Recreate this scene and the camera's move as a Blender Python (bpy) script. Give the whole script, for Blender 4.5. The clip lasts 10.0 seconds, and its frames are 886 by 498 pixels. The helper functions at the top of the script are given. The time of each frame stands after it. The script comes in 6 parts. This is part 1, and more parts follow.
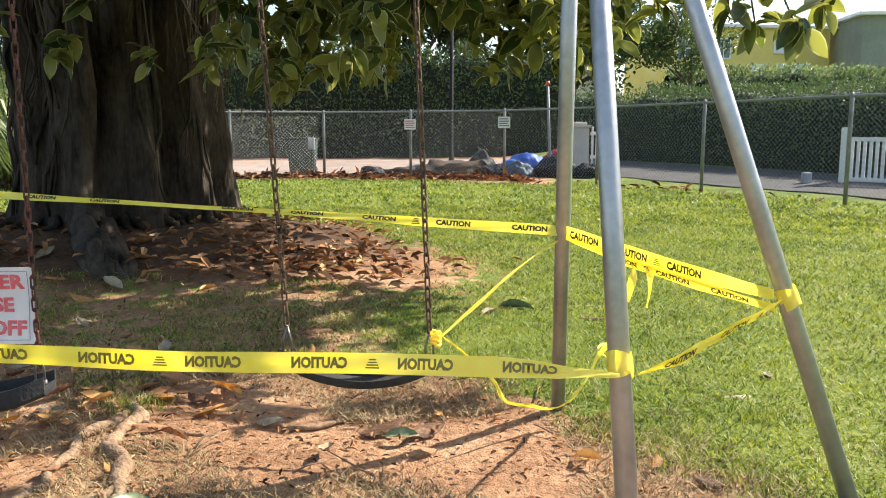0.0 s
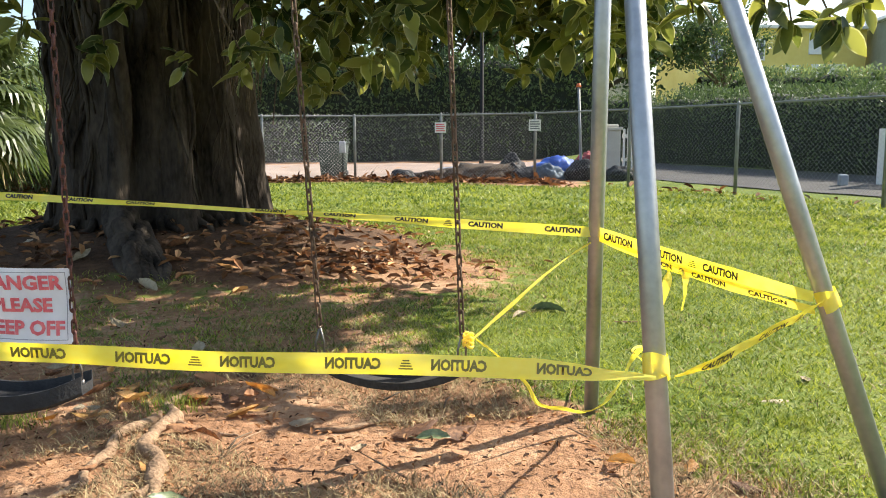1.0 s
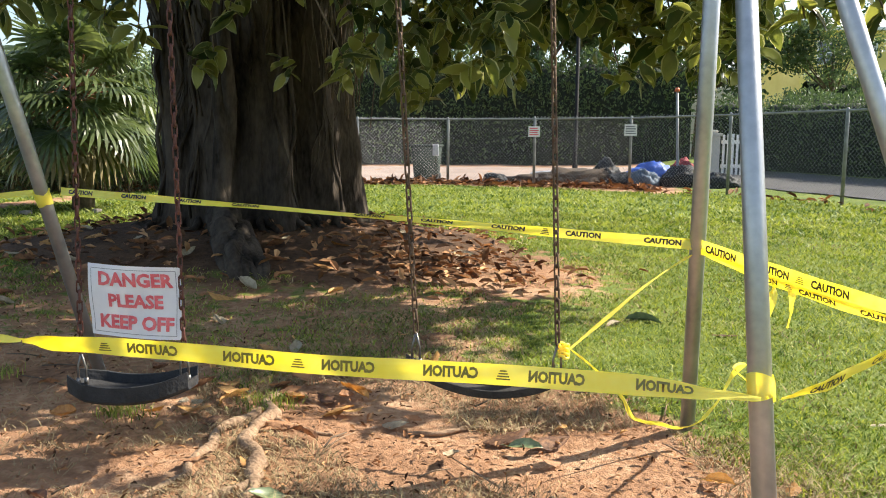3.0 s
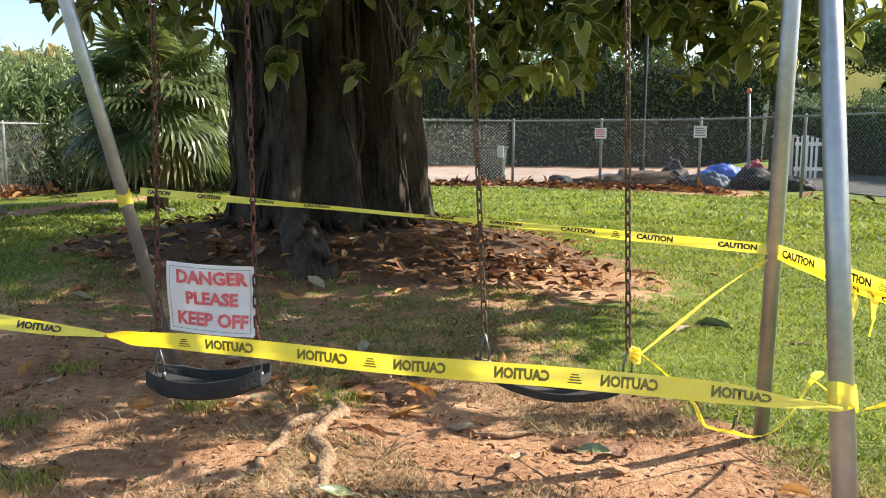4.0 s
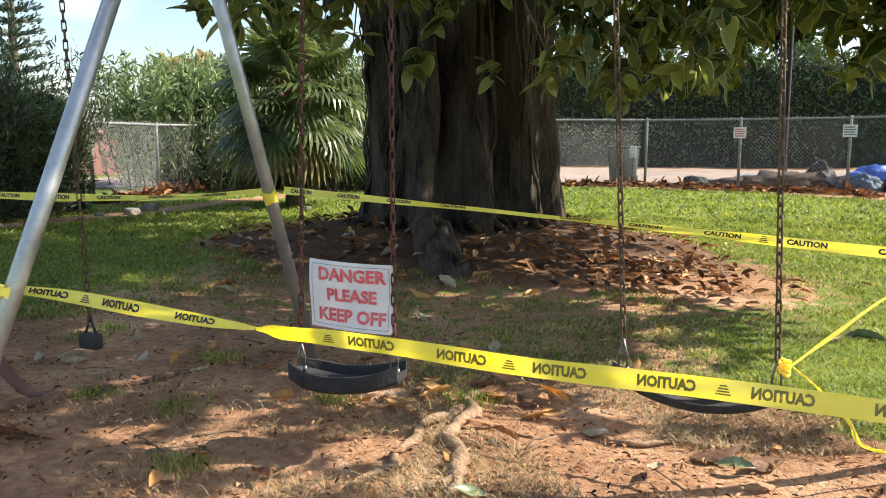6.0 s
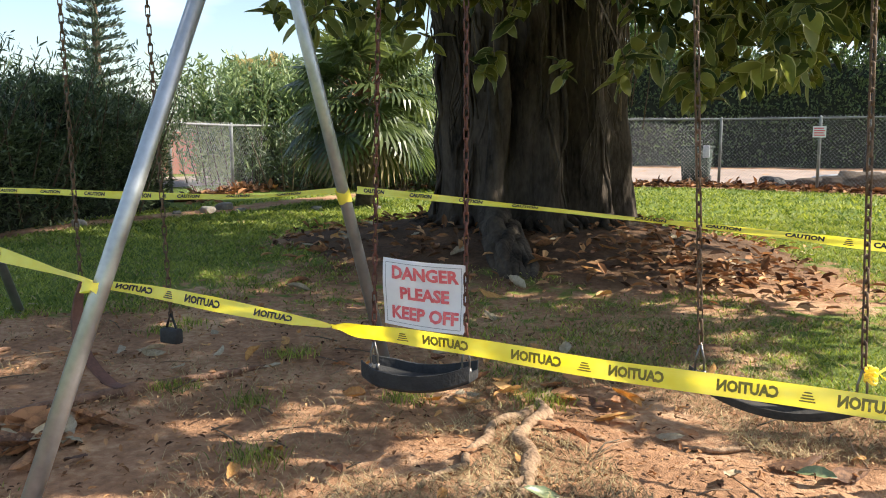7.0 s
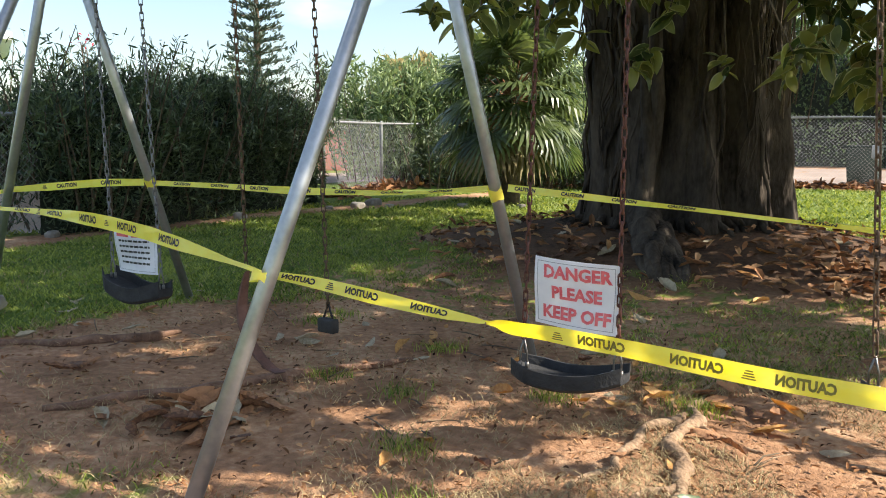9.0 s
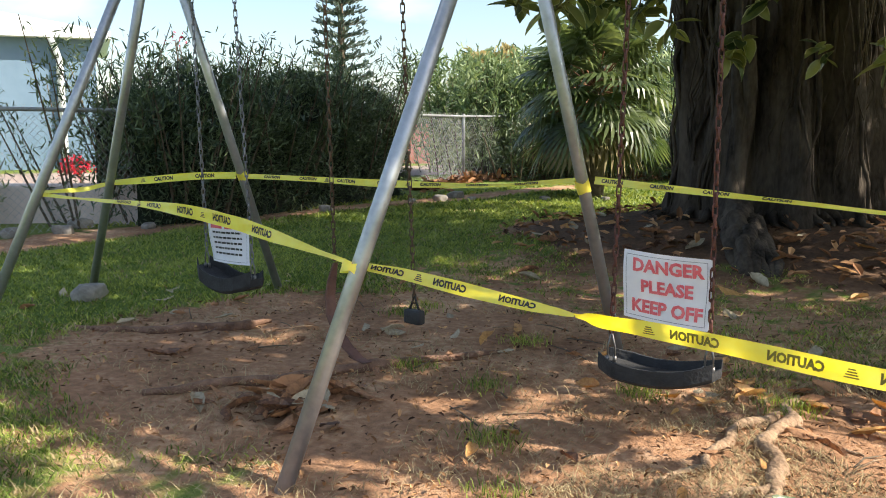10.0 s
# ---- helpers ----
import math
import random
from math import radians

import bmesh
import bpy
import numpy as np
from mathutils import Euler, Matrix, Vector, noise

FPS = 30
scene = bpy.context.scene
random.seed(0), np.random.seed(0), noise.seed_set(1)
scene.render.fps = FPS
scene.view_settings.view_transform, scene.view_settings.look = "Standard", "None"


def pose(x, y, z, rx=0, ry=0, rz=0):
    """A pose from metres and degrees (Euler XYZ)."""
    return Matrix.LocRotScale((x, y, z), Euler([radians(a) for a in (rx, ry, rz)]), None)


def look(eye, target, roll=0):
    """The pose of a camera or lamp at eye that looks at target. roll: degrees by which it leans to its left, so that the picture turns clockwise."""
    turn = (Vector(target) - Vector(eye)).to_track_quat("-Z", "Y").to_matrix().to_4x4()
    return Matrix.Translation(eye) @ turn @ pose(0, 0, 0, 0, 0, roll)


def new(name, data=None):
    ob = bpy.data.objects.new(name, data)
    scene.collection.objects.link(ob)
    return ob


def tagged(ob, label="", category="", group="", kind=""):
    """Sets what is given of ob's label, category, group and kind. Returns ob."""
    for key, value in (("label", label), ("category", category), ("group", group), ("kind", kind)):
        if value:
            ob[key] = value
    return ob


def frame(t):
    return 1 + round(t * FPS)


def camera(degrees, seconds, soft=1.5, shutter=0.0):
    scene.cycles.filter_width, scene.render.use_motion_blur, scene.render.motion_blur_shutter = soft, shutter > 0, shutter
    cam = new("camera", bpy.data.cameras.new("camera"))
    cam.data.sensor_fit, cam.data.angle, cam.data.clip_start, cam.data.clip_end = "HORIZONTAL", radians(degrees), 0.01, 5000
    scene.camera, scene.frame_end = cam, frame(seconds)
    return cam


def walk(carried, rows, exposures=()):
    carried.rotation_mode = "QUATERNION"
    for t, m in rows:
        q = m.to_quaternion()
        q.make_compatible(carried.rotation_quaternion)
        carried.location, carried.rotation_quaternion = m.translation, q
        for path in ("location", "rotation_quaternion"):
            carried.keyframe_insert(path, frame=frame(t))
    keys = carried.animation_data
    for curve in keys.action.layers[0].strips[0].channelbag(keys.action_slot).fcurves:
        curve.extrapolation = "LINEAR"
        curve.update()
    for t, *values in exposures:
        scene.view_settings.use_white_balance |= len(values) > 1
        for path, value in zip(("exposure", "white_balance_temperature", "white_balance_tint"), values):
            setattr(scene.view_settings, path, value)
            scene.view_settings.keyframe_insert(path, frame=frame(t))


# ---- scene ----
cam = camera(55.6, 10.0, soft=1.0)
PATH = [
    (0, (0.033, 0.241, 1.027), (-0.0105, 2.2205, 0.747), 0.08),
    (0.5, (0.029, 0.248, 1.021), (-0.0488, 2.2274, 0.7435), -0.15),
    (1, (0.025, 0.247, 1.02), (-0.0899, 2.2256, 0.7482), -0.19),
    (1.5, (0.022, 0.242, 1.025), (-0.1366, 2.2177, 0.7582), -0.21),
    (2, (0.016, 0.242, 1.029), (-0.1974, 2.2124, 0.7631), -0.07),
    (3.5, (-0.008, 0.235, 1.04), (-0.4016, 2.1785, 0.7751), 0.5),
    (4, (-0.018, 0.23, 1.039), (-0.4907, 2.155, 0.7758), 0.43),
    (4.5, (-0.025, 0.229, 1.042), (-0.5754, 2.133, 0.7765), 0.41),
    (5, (-0.036, 0.231, 1.039), (-0.6602, 2.1123, 0.7725), 0.37),
    (5.5, (-0.045, 0.231, 1.041), (-0.7327, 2.09, 0.776), 0.32),
    (7, (-0.071, 0.219, 1.043), (-0.9726, 1.9839, 0.7763), 0.21),
    (7.5, (-0.079, 0.213, 1.045), (-1.0429, 1.9459, 0.7816), 0.05),
    (8, (-0.088, 0.205, 1.046), (-1.1135, 1.9022, 0.786), 0.04),
    (8.5, (-0.085, 0.195, 1.047), (-1.1887, 1.8426, 0.7848), 0.12),
    (9, (-0.1, 0.191, 1.043), (-1.2851, 1.7786, 0.7706), 0.35),
    (9.5, (-0.109, 0.183, 1.041), (-1.3676, 1.7116, 0.7588), 0.15),
    (10, (-0.114, 0.173, 1.042), (-1.445, 1.6371, 0.7523), -0.11),
]
walk(cam, [(t, look(eye, target, roll)) for t, eye, target, roll in PATH])

# ---- world and sun ----
SUN_EL, SUN_AZ = 40.0, 61.0
SUN_DIR = Vector((math.sin(radians(SUN_AZ)) * math.cos(radians(SUN_EL)), math.cos(radians(SUN_AZ)) * math.cos(radians(SUN_EL)), math.sin(radians(SUN_EL))))
world = bpy.data.worlds.new("sky")
scene.world = world
world.use_nodes = True
wn, wl = world.node_tree.nodes, world.node_tree.links
sky = wn.new("ShaderNodeTexSky")
sky.sky_type, sky.sun_disc = "NISHITA", False
sky.sun_elevation, sky.sun_rotation = radians(SUN_EL), radians(SUN_AZ)
sky.air_density, sky.dust_density, sky.ozone_density = 1.0, 1.2, 1.0
wco = wn.new("ShaderNodeTexCoord")
wmap = wn.new("ShaderNodeMapping")
wmap.inputs["Scale"].default_value = (1.0, 1.0, 3.2)
wl.new(wco.outputs["Generated"], wmap.inputs["Vector"])
wnoise = wn.new("ShaderNodeTexNoise")
wnoise.inputs["Scale"].default_value, wnoise.inputs["Detail"].default_value = 2.6, 6.0
wl.new(wmap.outputs["Vector"], wnoise.inputs["Vector"])
wramp = wn.new("ShaderNodeValToRGB")
wramp.color_ramp.elements[0].position, wramp.color_ramp.elements[1].position = 0.5, 0.88
wl.new(wnoise.outputs["Fac"], wramp.inputs["Fac"])
wmix = wn.new("ShaderNodeMix")
wmix.data_type = "RGBA"
wmix.inputs[7].default_value = (9.2, 10.8, 13.0, 1)
wl.new(wramp.outputs["Color"], wmix.inputs[0])
wl.new(sky.outputs["Color"], wmix.inputs[6])
wl.new(wmix.outputs[2], wn["Background"].inputs["Color"])
wn["Background"].inputs["Strength"].default_value = 0.104

sun = new("sun", bpy.data.lights.new("sun", "SUN"))
sun.data.energy, sun.data.angle, sun.data.color = 5.0, radians(0.55), (1.0, 0.92, 0.79)
sun.matrix_world = look(SUN_DIR * 60, (0, 0, 0))
scene.view_settings.exposure = 1.2

# ---- materials ----
def socket(node, name, value):
    node.inputs[name].default_value = value


def mat(name, dark, light, rough=0.8, scale=8.0, metal=0.0, bump=0.2, bump_scale=60.0, spread=0.25, stretch=(1, 1, 1), translucent=0.0, random_amount=0.0, island=False, spec=0.5):
    """A surface whose colour wanders between two colours at two scales, with fine relief."""
    m = bpy.data.materials.new(name)
    m.use_nodes = True
    n, l = m.node_tree.nodes, m.node_tree.links
    b = n["Principled BSDF"]
    socket(b, "Roughness", rough), socket(b, "Metallic", metal), socket(b, "Specular IOR Level", spec)
    co = n.new("ShaderNodeTexCoord")
    mp = n.new("ShaderNodeMapping")
    socket(mp, "Scale", stretch)
    l.new(co.outputs["Object"], mp.inputs["Vector"])
    a, c = n.new("ShaderNodeTexNoise"), n.new("ShaderNodeTexNoise")
    socket(a, "Scale", scale), socket(a, "Detail", 5.0), socket(c, "Scale", scale * 7), socket(c, "Detail", 4.0)
    l.new(mp.outputs["Vector"], a.inputs["Vector"]), l.new(mp.outputs["Vector"], c.inputs["Vector"])
    add = n.new("ShaderNodeMath")
    add.operation = "MULTIPLY_ADD"
    l.new(c.outputs["Fac"], add.inputs[0])
    add.inputs[1].default_value = 0.45
    l.new(a.outputs["Fac"], add.inputs[2])
    last = add.outputs[0]
    if random_amount or island:
        rnd = n.new("ShaderNodeNewGeometry") if island else n.new("ShaderNodeObjectInfo")
        more = n.new("ShaderNodeMath")
        more.operation = "MULTIPLY_ADD"
        l.new(rnd.outputs["Random Per Island" if island else "Random"], more.inputs[0])
        more.inputs[1].default_value = random_amount
        l.new(last, more.inputs[2])
        sub = n.new("ShaderNodeMath")
        sub.operation = "SUBTRACT"
        l.new(more.outputs[0], sub.inputs[0])
        sub.inputs[1].default_value = random_amount / 2
        last = sub.outputs[0]
    ramp = n.new("ShaderNodeValToRGB")
    ramp.color_ramp.elements[0].position, ramp.color_ramp.elements[1].position = 0.72 - spread, 0.72 + spread
    ramp.color_ramp.elements[0].color, ramp.color_ramp.elements[1].color = (*dark, 1), (*light, 1)
    l.new(last, ramp.inputs["Fac"])
    l.new(ramp.outputs["Color"], b.inputs["Base Color"])
    if bump:
        bn, bp = n.new("ShaderNodeTexNoise"), n.new("ShaderNodeBump")
        socket(bn, "Scale", bump_scale), socket(bn, "Detail", 6.0)
        l.new(mp.outputs["Vector"], bn.inputs["Vector"])
        socket(bp, "Strength", bump), socket(bp, "Distance", 0.02)
        l.new(bn.outputs["Fac"], bp.inputs["Height"]), l.new(bp.outputs["Normal"], b.inputs["Normal"])
    if translucent:
        tr, mx = n.new("ShaderNodeBsdfTranslucent"), n.new("ShaderNodeMixShader")
        hs = n.new("ShaderNodeHueSaturation")
        socket(hs, "Saturation", 1.15), socket(hs, "Value", 1.7), socket(hs, "Hue", 0.485)
        l.new(ramp.outputs["Color"], hs.inputs["Color"]), l.new(hs.outputs["Color"], tr.inputs["Color"])
        mx.inputs[0].default_value = translucent
        l.new(b.outputs[0], mx.inputs[1]), l.new(tr.outputs[0], mx.inputs[2])
        l.new(mx.outputs[0], n["Material Output"].inputs["Surface"])
    return m


GALV = mat("galvanised_steel", (0.31, 0.32, 0.335), (0.5, 0.51, 0.525), 0.4, 6, 0.7, 0.05, 90)
GALV_FENCE = mat("weathered_zinc", (0.16, 0.165, 0.165), (0.3, 0.31, 0.3), 0.6, 9, 0.3, 0.05, 90)
BARK = mat("fig_bark", (0.012, 0.0095, 0.0075), (0.098, 0.078, 0.06), 0.95, 4.5, 0, 1.0, 16, 0.24, (1, 1, 0.35), spec=0.15)
WIRE = mat("fence_wire", (0.27, 0.28, 0.28), (0.4, 0.41, 0.4), 0.45, 9, 0.2, 0)
# near-black colour that stands in for the shade between hedge leaves
HEDGE_INNER_SHADE = mat("hedge_shade", (0.008, 0.012, 0.006), (0.02, 0.028, 0.014), 0.95, 5)
LEAF_DARK = mat("hedge_leaf", (0.028, 0.055, 0.018), (0.11, 0.16, 0.06), 0.5, 1.2, translucent=0.25, random_amount=0.5, island=True, bump=0)
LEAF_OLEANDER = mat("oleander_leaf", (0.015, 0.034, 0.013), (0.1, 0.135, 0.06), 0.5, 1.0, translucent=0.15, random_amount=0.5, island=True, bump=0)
ASPHALT = mat("asphalt", (0.035, 0.034, 0.034), (0.07, 0.066, 0.063), 0.9, 1.5, bump=0.3, bump_scale=120)
DRIVE = mat("drive_concrete", (0.24, 0.18, 0.145), (0.36, 0.275, 0.225), 0.9, 0.8, bump=0.2, bump_scale=80)


# ---- helpers for meshes ----
def part(name, bm, material, parent=None, label="", smooth=True):
    """Links a bmesh as one mesh object, under a thing or a part."""
    me = bpy.data.meshes.new(name)
    bm.to_mesh(me)
    bm.free()
    return link_mesh(name, me, material, parent, label, smooth)


def link_mesh(name, me, material, parent=None, label="", smooth=True):
    if smooth:
        me.shade_smooth()
    for m in material if isinstance(material, (list, tuple)) else (material,):
        me.materials.append(m)
    ob = new(name, me)
    if parent:
        ob.parent = parent
    if label:
        ob["label"] = label
    return ob


def thing(name, label, category, at=(0, 0, 0), group="", kind=""):
    ob = new(name)
    ob.empty_display_size = 0.1
    ob.location = at
    return tagged(ob, label, category, group, kind)


def tube(bm, pts, radii, seg=10, caps=True):
    """Sweeps a round section along points."""
    pts = [Vector(p) for p in pts]
    if not isinstance(radii, (list, tuple)):
        radii = [radii] * len(pts)
    rings, side = [], None
    for i, p in enumerate(pts):
        d = (pts[min(i + 1, len(pts) - 1)] - pts[max(i - 1, 0)]).normalized()
        if side is None:
            side = d.orthogonal().normalized()
        side = (side - d * side.dot(d)).normalized()
        up = d.cross(side)
        rings.append([bm.verts.new(p + (side * math.cos(6.28318 * k / seg) + up * math.sin(6.28318 * k / seg)) * radii[i]) for k in range(seg)])
    for a, b in zip(rings, rings[1:]):
        for k in range(seg):
            bm.faces.new((a[k], a[(k + 1) % seg], b[(k + 1) % seg], b[k]))
    if caps:
        bm.faces.new(rings[0][::-1]), bm.faces.new(rings[-1])
    return bm


def block(bm, lo, hi, m=None, bevel=0.0):
    made = bmesh.ops.create_cube(bm, size=1.0)["verts"]
    c, s = (Vector(lo) + Vector(hi)) / 2, Vector(hi) - Vector(lo)
    for v in made:
        v.co = Vector((v.co.x * s.x, v.co.y * s.y, v.co.z * s.z)) + c
        if m:
            v.co = m @ v.co
    if bevel:
        edges = list({e for v in made for e in v.link_edges})
        bmesh.ops.bevel(bm, geom=edges, offset=bevel, segments=2, affect="EDGES", profile=0.6)
    return bm


RNG = np.random.default_rng(7)


def smooth01(x):
    x = np.clip(x, 0, 1)
    return x * x * (3 - 2 * x)


# ---- the lie of the land ----
FENCE = [(-8.5, 2.6), (-8.5, 5.0), (-9.02, 7.37), (-9.7, 9.85), (-10.35, 12.0), (-10.6, 14.3), (-8.7, 15.3), (-6.6, 16.6), (-4.9, 18.2), (-2.98, 18.7), (-1.05, 18.2), (0.92, 17.9), (2.6, 16.3), (4.0, 14.25), (5.4, 12.1), (6.9, 9.6), (8.7, 6.8), (10.8, 3.6)]
EDGES = [((-8.5, 2.6), (-8.5, 5.0)), ((-8.5, 5.0), (-10.6, 14.3)), ((-10.6, 14.3), (-4.9, 18.2)), ((-4.9, 18.2), (-1.05, 18.4)), ((-1.05, 18.4), (2.6, 16.3)), ((2.6, 16.3), (10.8, 3.6))]
TREE = (-2.9, 7.45)


def beyond(x, y):
    """How far outside the fence a place lies; less than 0 inside."""
    d = np.full(np.shape(x), -50.0)
    for (ax, ay), (bx, by) in EDGES:
        l = math.hypot(bx - ax, by - ay)
        d = np.maximum(d, ((x - ax) * -(by - ay) + (y - ay) * (bx - ax)) / l)
    return d


def ground_z(x, y):
    x, y = np.asarray(x, float), np.asarray(y, float)
    r = np.hypot((x - TREE[0]) * 0.93, y - TREE[1] + 0.1)
    z = 0.28 * (1 - smooth01((r - 0.6) / 2.1))
    z = z + np.clip(beyond(x, y) - 0.4, 0, 8) * (0.01 + 0.028 * smooth01((x - 0.5) / 3.5))
    z = z + 0.012 * np.sin(x * 2.1 + 1.3 * np.sin(y * 1.7)) * np.cos(y * 1.6 + 0.8) + 0.006 * np.sin(x * 7.3 + y * 3.1) * np.sin(y * 6.1 - x * 2.2)
    return z


def gz(x, y):
    return float(ground_z(x, y))


def axis_steps(lo, hi, near_lo, near_hi, step, grow=1.25):
    inner = list(np.arange(near_lo, near_hi + step / 2, step))
    out, s = [inner[-1]], step
    while out[-1] < hi:
        s *= grow
        out.append(out[-1] + s)
    back, s = [inner[0]], step
    while back[-1] > lo:
        s *= grow
        back.append(back[-1] - s)
    return np.array(back[:0:-1] + inner + out[1:])


def ground_material():
    m = bpy.data.materials.new("lawn_and_bare_earth")
    m.use_nodes = True
    n, l = m.node_tree.nodes, m.node_tree.links
    b = n["Principled BSDF"]
    socket(b, "Roughness", 0.95), socket(b, "Specular IOR Level", 0.2)
    co = n.new("ShaderNodeTexCoord")
    at = n.new("ShaderNodeAttribute")
    at.attribute_name = "bare"

    def noise_of(scale, detail=6.0):
        k = n.new("ShaderNodeTexNoise")
        socket(k, "Scale", scale), socket(k, "Detail", detail)
        l.new(co.outputs["Object"], k.inputs["Vector"])
        return k.outputs["Fac"]

    def ramp_of(fac, stops):
        r = n.new("ShaderNodeValToRGB")
        els = r.color_ramp.elements
        while len(els) < len(stops):
            els.new(0.5)
        for e, (p, c) in zip(els, stops):
            e.position, e.color = p, (*c, 1)
        l.new(fac, r.inputs["Fac"])
        return r.outputs["Color"]

    def math_of(op, a, c):
        k = n.new("ShaderNodeMath")
        k.operation = op
        for i, v in enumerate((a, c)):
            if isinstance(v, (int, float)):
                k.inputs[i].default_value = v
            else:
                l.new(v, k.inputs[i])
        return k.outputs[0]

    def mix_of(fac, a, c):
        k = n.new("ShaderNodeMix")
        k.data_type = "RGBA"
        l.new(fac, k.inputs[0]), l.new(a, k.inputs[6]), l.new(c, k.inputs[7])
        return k.outputs[2]

    grass = ramp_of(math_of("ADD", math_of("MULTIPLY", noise_of(1.1), 0.6), math_of("MULTIPLY", noise_of(38), 0.45)), [(0.3, (0.05, 0.085, 0.014)), (0.52, (0.13, 0.175, 0.03)), (0.75, (0.26, 0.26, 0.08))])
    earth = ramp_of(math_of("ADD", math_of("MULTIPLY", noise_of(1.6), 0.6), math_of("MULTIPLY", noise_of(26), 0.4)), [(0.33, (0.155, 0.08, 0.043)), (0.5, (0.345, 0.19, 0.105)), (0.66, (0.56, 0.37, 0.225))])
    hum = n.new("ShaderNodeAttribute")
    hum.attribute_name = "humus"
    dark = ramp_of(math_of("ADD", math_of("MULTIPLY", noise_of(3.0), 0.6), math_of("MULTIPLY", noise_of(30), 0.4)), [(0.35, (0.03, 0.018, 0.011)), (0.7, (0.17, 0.098, 0.056))])
    earth = mix_of(hum.outputs["Fac"], earth, dark)
    edge = math_of("ADD", at.outputs["Fac"], math_of("MULTIPLY", math_of("SUBTRACT", noise_of(7.0, 8.0), 0.5), 1.3))
    fac = ramp_of(edge, [(0.28, (0, 0, 0)), (0.46, (1, 1, 1))])
    l.new(mix_of(fac, grass, earth), b.inputs["Base Color"])
    bp = n.new("ShaderNodeBump")
    socket(bp, "Strength", 0.6), socket(bp, "Distance", 0.03)
    l.new(math_of("ADD", noise_of(45), math_of("MULTIPLY", noise_of(150), 0.5)), bp.inputs["Height"])
    l.new(bp.outputs["Normal"], b.inputs["Normal"])
    return m


def bareness(x, y):
    """1 on the worn earth under the swings and round the tree, 0 on the lawn."""
    x, y = np.asarray(x, float), np.asarray(y, float)
    wob = 0.24 * np.sin(x * 1.9 + 0.6) + 0.14 * np.sin(x * 4.5 + y * 1.4)
    worn = smooth01((1.45 - x - 0.7 * (y - 2.4)) / 1.1) * smooth01((4.55 + wob - y) / 1.2) * smooth01((x + 4.9) / 1.0) * smooth01((y - 0.4 + 0.3 * np.sin(x * 2)) / 1.2)
    near = smooth01((2.0 + 0.22 * np.sin(x * 2.5) - y) / 0.6) * smooth01((-x - 1.65) / 0.7)
    worn = worn * (1 - 0.58 * near)
    r = np.hypot((x - TREE[0]) * 0.9, y - TREE[1])
    mound = smooth01((2.4 + 0.2 * np.sin(x * 3.3) - r) / 0.7) + 0.85 * np.exp(-(((x + 0.62) / 0.85) ** 2 + ((y - 6.5) / 1.25) ** 2))
    thin = 0.47 * smooth01((6.3 - y) / 0.9) * smooth01((y - 3.2) / 0.5) * smooth01((0.1 - x) / 0.8) * smooth01((x + 5.0) / 1.2)
    mound = np.maximum(mound, thin)
    verge = smooth01((beyond(x, y) + 0.5 + 0.25 * smooth01((2 - x) / 2)) / 0.45) * smooth01((x + 9.0) / 1.2) * smooth01((2.4 - x) / 1.2)
    return np.clip(np.maximum(np.maximum(worn, mound), verge), 0, 1)


xs, ys = axis_steps(-900, 900, -7, 3.5, 0.05, 1.12), axis_steps(-500, 1500, 1.2, 8.5, 0.05, 1.1)
gx, gy = np.meshgrid(xs, ys)
gh = ground_z(gx, gy)
bare = bareness(gx, gy)
gh = gh - 0.025 * bare * smooth01((5.2 - gy) / 1.8) + (0.5 - RNG.random(gx.shape)) * 0.008
nx, ny = len(xs), len(ys)
k = np.arange(nx * ny).reshape(ny, nx)
me = bpy.data.meshes.new("ground")
me.from_pydata(np.stack([gx.ravel(), gy.ravel(), gh.ravel()], 1).tolist(), [], np.stack([k[:-1, :-1].ravel(), k[:-1, 1:].ravel(), k[1:, 1:].ravel(), k[1:, :-1].ravel()], 1).tolist())
me.attributes.new("bare", "FLOAT", "POINT").data.foreach_set("value", bare.ravel().astype(np.float32))
me.attributes.new("humus", "FLOAT", "POINT").data.foreach_set("value", (0.95 * smooth01((2.6 - np.hypot((gx - TREE[0]) * 0.9, gy - TREE[1])) / 0.8)).ravel().astype(np.float32))
tagged(link_mesh("ground", me, ground_material()), "sunlit lawn worn to bare sandy earth under the swings", "ground", kind="structure")


